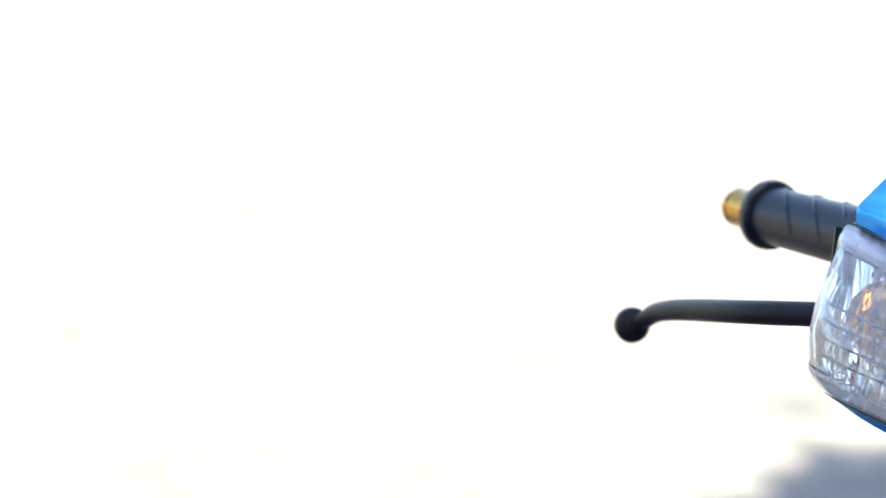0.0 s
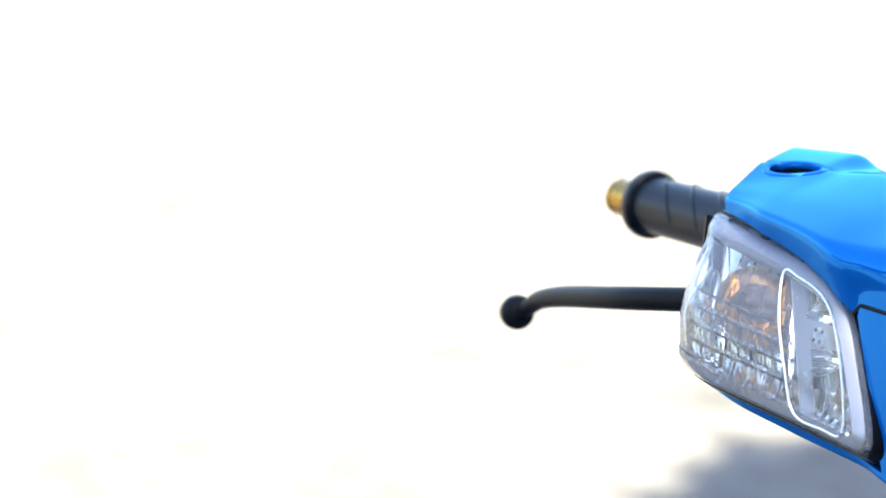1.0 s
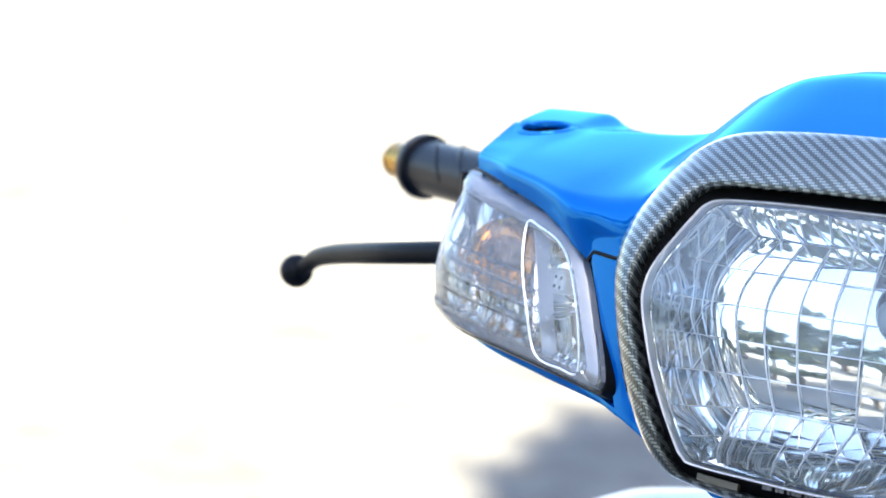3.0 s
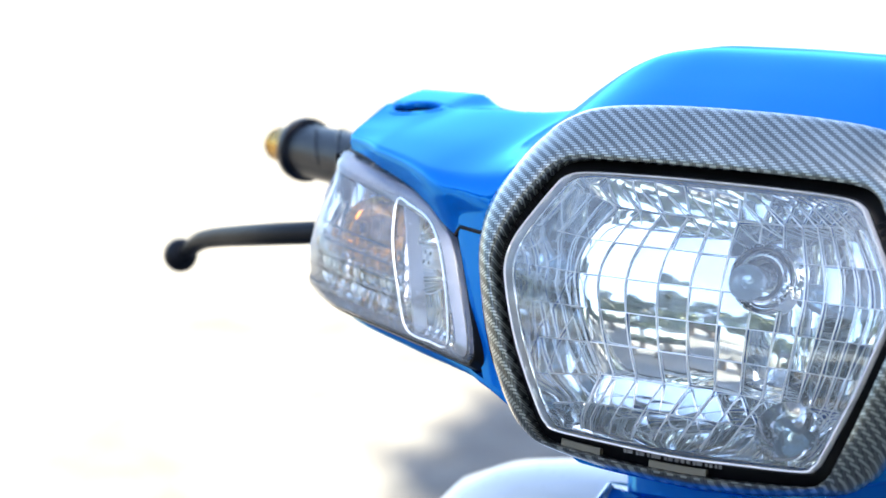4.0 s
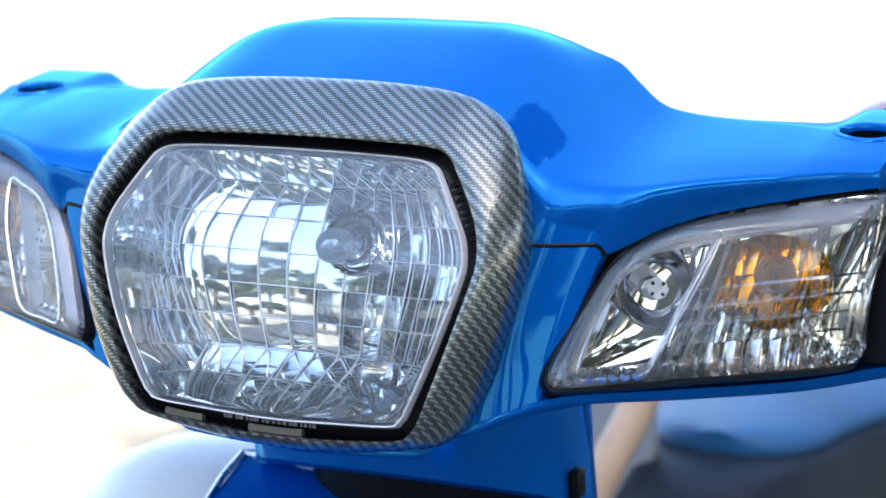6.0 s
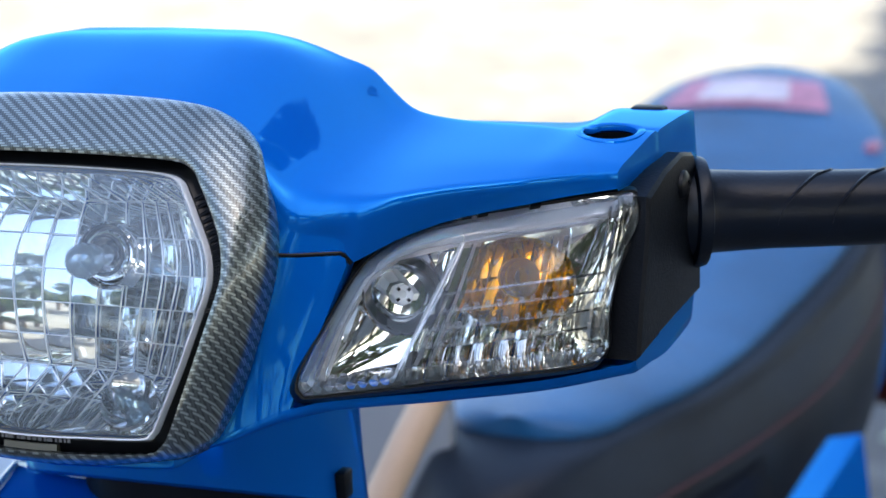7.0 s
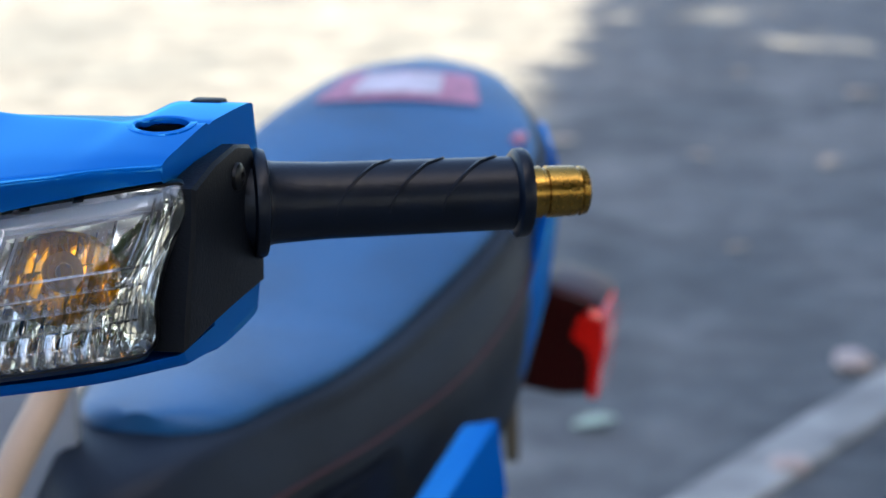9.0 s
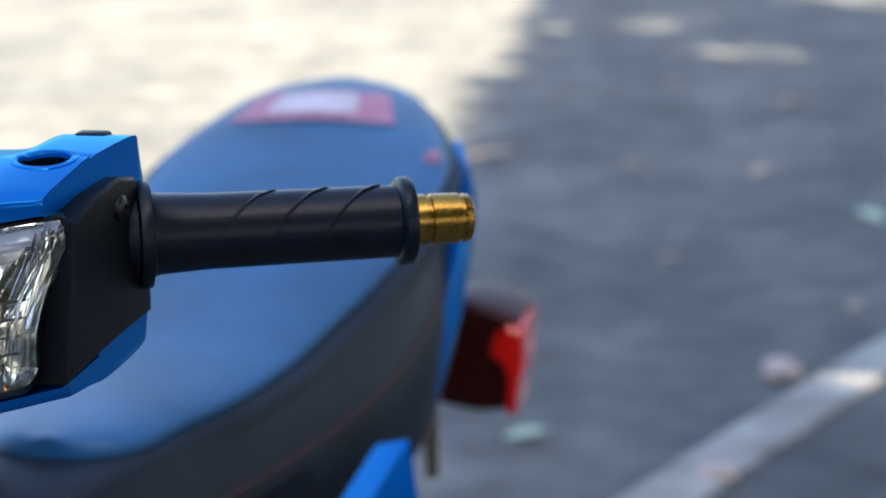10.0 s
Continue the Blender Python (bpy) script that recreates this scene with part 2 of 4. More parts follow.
def spline(points, n, closed=False):
    """Points on a Catmull-Rom curve through the given ones, n to a span."""
    p = [Vector(q) for q in points]
    k = len(p)
    out = []
    for i in range(k if closed else k - 1):
        a, b, c, d = (p[(i - 1) % k], p[i], p[(i + 1) % k], p[(i + 2) % k]) if closed else (p[max(i - 1, 0)], p[i], p[i + 1], p[min(i + 2, k - 1)])
        for j in range(n):
            t = j / n
            out.append(0.5 * (2 * b + (c - a) * t + (2 * a - 5 * b + 4 * c - d) * t * t + (3 * b - a - 3 * c + d) * t ** 3))
    if not closed:
        out.append(p[-1].copy())
    return out


def loft(bm, rings, closed=True, caps=False):
    """Skins a row of rings of points."""
    vs = [[bm.verts.new(p) for p in r] for r in rings]
    for a, b in zip(vs, vs[1:]):
        n = len(a)
        for i in range(n if closed else n - 1):
            j = (i + 1) % n
            bm.faces.new((a[i], a[j], b[j], b[i]))
    if caps:
        bm.faces.new(vs[0][::-1])
        bm.faces.new(vs[-1])
    return vs


def frame_of(axis):
    z = Vector(axis).normalized()
    x = z.orthogonal().normalized()
    return x, z.cross(x), z


def turned(bm, base, axis, profile, n=32, caps=True):
    """A turned body: profile of (distance along the axis, radius)."""
    x, y, z = frame_of(axis)
    rings = []
    for d, r in profile:
        rings.append([Vector(base) + z * d + (x * math.cos(a) + y * math.sin(a)) * r for a in (2 * math.pi * i / n for i in range(n))])
    loft(bm, rings, True, caps)


def tube(bm, path, radius, n=10):
    """A tube along a path; radius may be one number or one for each point."""
    path = [Vector(p) for p in path]
    rings = []
    side = None
    for i, p in enumerate(path):
        d = (path[min(i + 1, len(path) - 1)] - path[max(i - 1, 0)]).normalized()
        if side is None:
            side = d.orthogonal().normalized()
        side = (side - d * side.dot(d)).normalized()
        up = d.cross(side)
        r = radius[i] if isinstance(radius, (list, tuple)) else radius
        rings.append([p + (side * math.cos(a) + up * math.sin(a)) * r for a in (2 * math.pi * k / n for k in range(n))])
    loft(bm, rings, True, True)


def block(bm, centre, size, m=None, bevel=0.0):
    made = bmesh.ops.create_cube(bm, size=1.0, matrix=(m or Matrix.Translation(centre)) @ Matrix.Diagonal((*size, 1)))
    if bevel:
        edges = list({e for v in made["verts"] for e in v.link_edges})
        bmesh.ops.bevel(bm, geom=edges, offset=bevel, segments=2, profile=0.5, affect="EDGES")


# ---- ground ----
bm = bmesh.new()
bmesh.ops.create_grid(bm, x_segments=40, y_segments=40, size=300)
ground = part("ground", bm, M_GROUND)
tagged(ground, "pale worn concrete ground, sunlit and tree-shaded", "ground", kind="structure")

# ---- motorcycle ----
bike = new("motorcycle")
bike.empty_display_size = 0.2
tagged(bike, "glossy blue underbone motorcycle with carbon headlight bezel and gold bar ends", "motorcycle")

# Handlebar cover: cross-sections along the bar, the same on both sides.
END_S = 0.222
K_TOP = [0, 0.05, 0.072, 0.088, 0.098, 0.119, 0.1245, 0.131, 0.141, 0.160, 0.190, 0.222]
Y_TOP = [-0.196, -0.197, -0.200, -0.2055, -0.2083, -0.2015, -0.2005, -0.198, -0.1905, -0.178, -0.160, -0.142]
Z_TOP = [1.086, 1.083, 1.074, 1.058, 1.046, 1.041, 1.032, 1.0355, 1.0412, 1.0463, 1.0500, 1.0520]
# the crease above the front edge
K_CR = [0, 0.05, 0.072, 0.084, 0.0946, 0.12, 0.135, 0.150, 0.165, 0.183, 0.200, 0.222, 0.235]
Y_CR = [-0.193, -0.194, -0.197, -0.2015, -0.209, -0.2055, -0.199, -0.191, -0.182, -0.171, -0.158, -0.143, -0.134]
Z_CR = [1.0915, 1.0885, 1.0800, 1.068, 1.0575, 1.0565, 1.0582, 1.0592, 1.0597, 1.0598, 1.0593, 1.0580, 1.0575]
# the ridge, the crest behind it and the rear edge
K_RIDGE = [0, 0.04, 0.060, 0.072, 0.081, 0.091, 0.101, 0.106, 0.112, 0.120, 0.135, 0.170, 0.181, 0.191, 0.235]
Z_RIDGE = [1.1065, 1.1060, 1.1035, 1.0990, 1.0935, 1.0865, 1.0790, 1.0750, 1.0712, 1.0690, 1.0670, 1.0662, 1.0664, 1.0668, 1.0668]
K_CREST = [0, 0.04, 0.055, 0.070, 0.080, 0.0945, 0.101, 0.106, 0.112, 0.120, 0.135, 0.170, 0.181, 0.191, 0.235]
Z_CREST = [1.1062, 1.1055, 1.1033, 1.0990, 1.0950, 1.0892, 1.0828, 1.0782, 1.0732, 1.0708, 1.0690, 1.0676, 1.0668, 1.0674, 1.0668]
Z_REAR = [1.0920, 1.0890, 1.0850, 1.0790, 1.0730, 1.0630, 1.0605, 1.0600, 1.0600, 1.0600, 1.0605, 1.0610, 1.0625, 1.0682, 1.0680]
K_BOT = [0, 0.06, 0.098, 0.125, 0.135, 0.160, 0.190, 0.222]
Y_BOT = [-0.226, -0.226, -0.224, -0.216, -0.209, -0.190, -0.173, -0.154]
Z_BOT = [0.951, 0.954, 0.964, 0.976, 0.9775, 0.9785, 0.980, 0.984]
K_LOW = [0, 0.08, 0.11, 0.16, 0.20, 0.222]
Z_LOW = [0.938, 0.944, 0.952, 0.962, 0.969, 0.9715]


def recess(s):
    """How far the cover's front lies back, behind headlight and indicator."""
    if s < 0.088:
        return 0.085 * min(1.0, (0.088 - s) / 0.004)
    if s > 0.1235:
        return 0.036 * min(1.0, (s - 0.1235) / 0.003)
    return 0.0


def flowing(s, xs, ys, w):
    """The curve averaged over w metres to either side, so that the paint flows."""
    return sum(curve(abs(s + w * k / 4), xs, ys) * (5 - abs(k)) for k in range(-4, 5)) / 25


def end_x(y):
    """Where the top face ends: a slanting edge, from the rear corner in to the front."""
    return float(np.interp(y, [-0.152, -0.140, -0.056], [0.2125, 0.2140, 0.2240]))


def cover_section(s, side):
    """Upper and lower half of the section at s metres from the middle, on one side."""
    yt, zt = curve(s, K_TOP, Y_TOP), curve(s, K_TOP, Z_TOP)
    w = 0.0045
    zc, zr, zi = flowing(s, K_CREST, Z_CREST, w), flowing(s, K_CREST, Z_REAR, 0.003), flowing(s, K_RIDGE, Z_RIDGE, w * 0.6)
    wc = 0.012 if s < 0.13 else 0.006
    yu, zu = flowing(s, K_CR, Y_CR, wc), flowing(s, K_CR, Z_CR, wc)
    yb, zb = curve(s, K_BOT, Y_BOT), curve(s, K_BOT, Z_BOT)
    zl = curve(s, K_LOW, Z_LOW)
    flat = min(1.0, max(0.0, (s - 0.088) / 0.022))
    flat = flat * flat * (3 - 2 * flat)
    slope = (zu + 0.0008 - zc) / (yu + 0.003 + 0.100)
    zm = (zi * 0.55 + zu * 0.45) * (1 - flat) + (zc + slope * (0.5 * (yu - 0.128) + 0.100) + 0.0008) * flat
    zi = zi * (1 - flat) + (zc - slope * 0.028 + 0.0008) * flat
    crease, below = Vector((0, yu, zu)), Vector((0, yt, zt))
    soft = min(1.0, max(0.0, (0.135 - s) / 0.03))
    reach = min(0.0055 + 0.009 * soft, (0.45 + 0.4 * soft) * (below - crease).length)
    inner = Vector((0, 0.5 * (yu - 0.128), zm))
    near = crease + (inner - crease).normalized() * reach
    after = crease + (below - crease).normalized() * reach
    top = spline([(0, -0.056, zr - 0.004), (0, -0.060, zr), (0, -0.091, zc - 0.30 * (zc - zr)), (0, -0.0985, zc - 0.0007), (0, -0.1035, zc), (0, -0.128, zi), inner, near], 6)
    for k in range(1, 7):
        f = k / 6
        top.append(near * (1 - f) ** 2 + crease * 2 * f * (1 - f) + after * f * f)
    top += [after.lerp(below, 0.5), below]
    r = recess(s)
    shear = 0.37 * curve(s, [0, 0.06, 0.09, 0.13, 0.16, 0.23], [0, 0.3, 1, 1, 0.35, 0])

    def placed(y, z):
        f = min(1.0, max(0.0, (-y - 0.12) / 0.07))
        x = s + shear * f * (min(z, 1.05) - 1.036)
        if s > 0.185 and z > 1.03:
            x = 0.185 + (s - 0.185) / (END_S - 0.185) * (end_x(y) - 0.185)
        if s > 0.200 and z < 0.992:
            x -= 0.08 * (0.992 - z) * (s - 0.200) / (END_S - 0.200)
        return Vector((side * x, y, z))

    def front(z0, z1, n):
        out = []
        for i in range(n + 1):
            z = z0 + (z1 - z0) * i / n
            k = (z - zb) / max(1e-6, zt - zb)
            out.append((yb + (yt - yb) * k + r, z))
        return out

    mid = 1.036 if zt > 1.0365 else zt - 0.0005
    upper = [(-0.050, 1.015), (-0.052, 1.045)] + [(p.y, p.z) for p in top] + front(zt - 0.0004, mid + 0.0006, 4)
    low = spline([(0, yb, zb), (0, yb + 0.006, zb - 0.006), (0, 0.5 * (yb - 0.09), zl + 0.003), (0, -0.10, zl), (0, -0.062, zl + 0.001), (0, -0.057, zl + 0.006)], 5)
    lower = front(mid - 0.0006, zb + 0.0004, 5) + [(p.y, p.z) for p in low] + [(-0.051, 1.0), (-0.050, 1.0145)]
    return [placed(*p) for p in upper], [placed(*p) for p in lower]


stations = sorted({round(i * 0.003, 4) for i in range(74)} | {0.0945, 0.096, 0.0975, 0.122, 0.1235, 0.125, 0.1265, 0.222})
both = [cover_section(s, 1) for s in stations[::-1]] + [cover_section(s, -1) for s in stations[1:]]
HOLES = [Vector((0.2005, -0.104, 1.0665)), Vector((-0.2005, -0.104, 1.0665))]
for which, name, label in ((0, "upper_handlebar_cover", "glossy blue upper handlebar cover"), (1, "lower_handlebar_cover", "glossy blue lower handlebar cover")):
    bm = bmesh.new()
    rings = [b[which] for b in both]
    vs = loft(bm, rings, closed=False)
    for ring, back in ((vs[0], -1), (vs[-1], 1)):
        # the slanting end facet, then the closed end
        if which == 0:
            facet = []
            for n, v in enumerate(ring):
                k = min(1.0, max(0.0, (v.co.y + 0.152) / 0.096))
                lift = 0.0 if n < 2 else min(1.0, max(0.0, (51 - n) / 6))
                facet.append(bm.verts.new(Vector((v.co.x - back * 0.0005 * lift, v.co.y, v.co.z - (0.0030 + 0.0150 * k) * lift))))
            for i in range(len(ring) - 1):
                bm.faces.new((ring[i], ring[i + 1], facet[i + 1], facet[i]))
            ring = facet
        shut = [bm.verts.new(Vector((v.co.x - back * (0.0001 if which == 0 else 0.0022), -0.10 + (v.co.y + 0.10) * 0.975, 1.02 + (v.co.z - 1.02) * 0.965))) for v in ring]
        for i in range(len(ring) - 1):
            bm.faces.new((ring[i], ring[i + 1], shut[i + 1], shut[i]))
        bm.faces.new(shut)
    if which == 0:
        gone = [f for f in bm.faces if any((f.calc_center_median().xy - h.xy).length < 0.0122 for h in HOLES) and f.calc_center_median().z > 1.06]
        bmesh.ops.delete(bm, geom=gone, context="FACES")
    part(name, bm, M_BLUE, bike, label, sharp=50)

def top_height(x, y):
    pts = [p for p in cover_section(abs(x), 1)[0][2:42]]
    return float(np.interp(-y, [-p.y for p in pts], [p.z for p in pts]))


for h in HOLES:
    bm = bmesh.new()
    rings = []
    for r, d in ((0.0150, -0.0004), (0.0145, 0.0003), (0.0122, 0.0005), (0.0113, 0.0), (0.0111, -0.0008), (0.0111, -0.0024)):
        ring = []
        for k in range(40):
            a = 2 * math.pi * k / 40
            q = Vector((h.x + r * math.cos(a), h.y + r * math.sin(a), 0))
            ring.append(Vector((q.x, q.y, top_height(q.x, q.y) + d)))
        rings.append(ring)
    loft(bm, rings)
    part("mirror_hole_rim", bm, M_BLUE, bike)
    bm = bmesh.new()
    turned(bm, h + Vector((0, 0, -0.018)), (0, 0, 1), [(0.0160, 0.0112), (0.001, 0.0108), (0.0, 0.007), (0.004, 0.0065), (0.004, 0.0)], 28, False)
    part("mirror_socket", bm, M_GASKET, bike, "black threaded mirror socket")
    bm = bmesh.new()
    if h.x < 0:
        bm.free()
        continue
    block(bm, (0.2045, -0.058, 1.0655), (0.015, 0.009, 0.007), bevel=0.0015)
    part("switch_tab", bm, M_BLACK, bike, "dark switch housing tab behind the cover")


def seam_line(side):
    bm = bmesh.new()
    pts = []
    for i in range(12):
        s = 0.096 + 0.029 * i / 11
        u, l = cover_section(s, side)
        q = 0.5 * (u[-1] + l[0])
        pts.append(q + Vector((0, 0.0006 if recess(s) == 0 else -recess(s), 0)))
    tube(bm, pts, 0.0011, 6)
    part("cover_seam", bm, M_GASKET, bike, "thin dark joint between the covers")


for side in (1, -1):
    seam_line(side)

# ---- headlight ----
NH = Vector((0, -1, 0.294)).normalized()


def hp(x, z, d=0.0):
    """A place on the headlight's leaning, wrapped face, d metres proud of it."""
    return Vector((x, -0.2164 - 0.294 * (1.0684 - z), z)) + NH * (d + 0.0075 * max(-0.6, 1 - ((z - 1.02) / 0.049) ** 2) + 0.10 * x * x)


def outline(half, n=5):
    pts = [(x, 0, z) for x, z in half] + [(-x, 0, z) for x, z in half[-2:0:-1]]
    return [(p.x, p.z) for p in spline(pts, n, closed=True)]


LENS = outline([(0, 1.0685), (0.030, 1.0682), (0.052, 1.0672), (0.0598, 1.0648), (0.0640, 1.0595), (0.0705, 1.049), (0.0755, 1.0400), (0.0776, 1.0315), (0.0765, 1.0225), (0.0685, 0.9990), (0.0580, 0.9765), (0.0545, 0.9715), (0.0500, 0.9693), (0.028, 0.968), (0, 0.967)], 4)
BEZ_IN = outline([(0, 1.0765), (0.030, 1.0762), (0.056, 1.0752), (0.0655, 1.072), (0.0705, 1.0655), (0.0770, 1.055), (0.0818, 1.0450), (0.0840, 1.0340), (0.0825, 1.0235), (0.0735, 0.9970), (0.0635, 0.9735), (0.0595, 0.9675), (0.0530, 0.9640), (0.030, 0.9618), (0, 0.9605)], 4)
BEZ_OUT = outline([(0, 1.0985), (0.030, 1.0980), (0.058, 1.0957), (0.0735, 1.0908), (0.0850, 1.0818), (0.0930, 1.0685), (0.0985, 1.0560), (0.1005, 1.0430), (0.0985, 1.0270), (0.0895, 0.9960), (0.0790, 0.9735), (0.0725, 0.9655), (0.062, 0.9600), (0.030, 0.955), (0, 0.9535)], 4)


LENS = [(x * 1.030, 1.02 + (z - 1.02) * 1.015) for x, z in LENS]
BEZ_OUT = [(x * 0.980, z + 0.0015 * min(1.0, max(0.0, (0.985 - z) / 0.02))) for x, z in BEZ_OUT]
BEZ_IN = [(x + 0.0010 * (1 if x > 0.05 else -1 if x < -0.05 else 0), z - 0.0024 * min(1.0, max(0.0, (z - 1.03) / 0.04))) for x, z in BEZ_IN]


def between(a, b, k):
    return [(p[0] + (q[0] - p[0]) * k, p[1] + (q[1] - p[1]) * k) for p, q in zip(a, b)]


def scaled(a, k, c=(0.0, 1.02)):
    return [(c[0] + (x - c[0]) * k, c[1] + (z - c[1]) * k) for x, z in a]


def ring_of(a, d):
    return [hp(x, z, d) for x, z in a]


def outer_ring(a, d):
    """As ring_of, with the top leaning back towards the cover."""
    return [hp(x, z, d - 0.0030 * min(1.0, max(0.0, (z - 1.05) / 0.04))) for x, z in a]


headlight = new("headlight")
headlight.parent = bike
tagged(headlight, "wide faceted headlight with clear lens")
bm = bmesh.new()
loft(bm, [outer_ring(scaled(BEZ_OUT, 0.985), -0.026), outer_ring(BEZ_OUT, -0.0135), outer_ring(scaled(BEZ_OUT, 0.998), -0.0105), outer_ring(between(BEZ_OUT, BEZ_IN, 0.12), -0.0060), outer_ring(between(BEZ_OUT, BEZ_IN, 0.4), -0.0010), ring_of(between(BEZ_OUT, BEZ_IN, 0.75), 0.0026), ring_of(between(BEZ_OUT, BEZ_IN, 0.95), 0.0026), ring_of(BEZ_IN, 0.0016), ring_of(scaled(BEZ_IN, 0.998), -0.010)])
part("bezel", bm, M_CARBON, headlight, "carbon-fibre headlight bezel", sharp=60)
bm = bmesh.new()
loft(bm, [ring_of(scaled(BEZ_IN, 1.004), -0.006), ring_of(between(BEZ_IN, LENS, 0.5), -0.0035), ring_of(between(BEZ_IN, LENS, 0.85), -0.002), ring_of(between(BEZ_IN, LENS, 0.95), -0.0022), ring_of(scaled(LENS, 0.985), -0.006)])
part("gasket", bm, M_GASKET, headlight, "black rubber gasket round the lens")
bm = bmesh.new()
loft(bm, [ring_of(scaled(LENS, 1.004), -0.004), ring_of(LENS, 0.0012), ring_of(scaled(LENS, 0.995), 0.0018), ring_of(scaled(LENS, 0.986), 0.0012), ring_of(scaled(LENS, 0.983), -0.004)])
part("lens_rim", bm, M_RIM, headlight, "moulded rim of the clear lens, whitened for its sky highlight")
bm = bmesh.new()
loft(bm, [ring_of(scaled(LENS, 0.966), -0.003), ring_of(scaled(LENS, 0.964), -0.0012), ring_of(scaled(LENS, 0.958), -0.0012), ring_of(scaled(LENS, 0.956), -0.003)])
part("lens_step", bm, M_RIB, headlight, "moulded step inside the lens edge")
bm = bmesh.new()
rings = [ring_of(scaled(LENS, 0.988), 0.001)]
for k in (0.9, 0.75, 0.55, 0.3, 0.1):
    rings.append(ring_of(scaled(LENS, k), 0.001 + 0.007 * (1 - k * k)))
vs = loft(bm, rings)
bm.faces.new(vs[-1])
part("lens", bm, M_LENS, headlight, "clear curved headlight lens").visible_shadow = False

# Faceted reflector: columns and rows of small curved mirrors in a bowl.
IN = scaled(LENS, 0.968)
ZS = [p[1] for p in IN]
Z0, Z1 = min(ZS) + 0.001, max(ZS) - 0.001


def half_width(z):
    best = 0.0
    for (xa, za), (xb, zb) in zip(IN, IN[1:] + IN[:1]):
        if (za - z) * (zb - z) <= 0 and za != zb:
            best = max(best, xa + (xb - xa) * (z - za) / (zb - za))
    return best


def bowl(u, w):
    """The reflector at u, w from -1 to 1: a shallow dish between a floor, a ceiling and two side walls."""
    z = Z0 + (Z1 - Z0) * (w + 1) / 2
    dish = 0.038 * (1 - 0.27 * (u + 0.25) ** 2) + 0.005 * w * w - 0.0026 * w
    left = -0.90 - 0.05 * w
    walls = min(1.0, (w + 1) / 0.42) * min(1.0, (1 - w) / 0.08) * min(1.0, (u + 1) / (left + 1)) * min(1.0, (1 - u) / 0.08)
    deep = dish * walls
    zz = z + deep * 0.16 * (-w) * abs(w)
    return hp(u * half_width(z) * (1 - 0.08 * deep / 0.046), zz, -0.004 - deep)


COLS = [-1, -0.90, -0.78, -0.62, -0.43, -0.24, -0.05, 0.14, 0.31, 0.45, 0.57, 0.67, 0.76, 0.84, 0.92, 1]
ROWS = [-1, -0.80, -0.58, -0.30, -0.02, 0.26, 0.57, 0.92, 1]


def column(c, w):
    """The first column line leans with the side wall."""
    return c - 0.05 * w if c == -0.90 else c


bm = bmesh.new()
rng = random.Random(4)
for ci in range(len(COLS) - 1):
    for ri in range(len(ROWS) - 1):
        n = 6
        wide = COLS[ci + 1] - COLS[ci]
        core = 1 < ci < len(COLS) - 3 and 1 < ri < len(ROWS) - 2
        bulge = 0.001 * wide if core else 0.0004
        tx, tz = (rng.uniform(-0.00045, 0.00045), rng.uniform(-0.0006, 0.0006)) if core else (rng.uniform(-0.0007, 0.0007), rng.uniform(-0.0009, 0.0009))
        grid = []
        for j in range(n + 1):
            row = []
            for i in range(n + 1):
                fu, fw = i / n, j / n
                w = ROWS[ri] + (ROWS[ri + 1] - ROWS[ri]) * fw
                u = column(COLS[ci], w) * (1 - fu) + column(COLS[ci + 1], w) * fu
                p = bowl(u, w) + NH * (bulge * 4 * fu * (1 - fu) + 0.00008 * 4 * fw * (1 - fw) + tx * (2 * fu - 1) + tz * (2 * fw - 1))
                row.append(bm.verts.new(p))
            grid.append(row)
        for j in range(n):
            for i in range(n):
                bm.faces.new((grid[j][i], grid[j][i + 1], grid[j + 1][i + 1], grid[j + 1][i]))
part("reflector", bm, M_REFLECTOR, headlight, "chromed multi-facet reflector", sharp=80)
bm = bmesh.new()
for c in COLS[1:-1]:
    path = [-0.97 + 1.94 * i / 28 for i in range(29)]
    tube(bm, [bowl(column(c, w), w) + NH * 0.0008 for w in path], 0.00036, 5)
for r in ROWS[1:-1]:
    tube(bm, [bowl(-0.97 + 1.94 * i / 40, r) + NH * 0.0008 for i in range(41)], 0.00022, 5)
part("facet_edges", bm, M_EDGE, headlight, "raised edges between the facets, whitened for their sky glint")
SOCK = Vector((0.0155, -0.199, 1.0285))
bm = bmesh.new()
turned(bm, SOCK - NH * 0.012, NH, [(0.0, 0.0140), (0.012, 0.0140), (0.0135, 0.0134), (0.0140, 0.0126), (0.0120, 0.0119), (0.006, 0.0117), (0.006, 0.0)], 40, False)
part("bulb_socket", bm, M_CHROME, headlight, "silver bulb socket ring")
for r, deep, mat, label in ((0.0115, 0.0090, M_GASKET, "dark step in the bulb socket"), (0.0104, 0.0140, M_CHROME, "inner chrome ring of the socket"), (0.0088, 0.0148, M_GASKET, "dark cup inside the bulb socket")):
    bm = bmesh.new()
    turned(bm, SOCK - NH * 0.012, NH, [(0.0, r), (deep - 0.0008, r), (deep, r - 0.0008), (deep, r - 0.0016), (deep - 0.002, r - 0.0018), (0.006, r - 0.002), (0.006, 0.0)], 40, False)
    part("socket_ring", bm, mat, headlight, label)
bm = bmesh.new()
turned(bm, SOCK - NH * 0.006, NH, [(0.0, 0.0050), (0.009, 0.0048), (0.010, 0.0040), (0.010, 0.0)], 24, False)
part("bulb_base", bm, M_SILVER, headlight, "silver bulb base")
bm = bmesh.new()
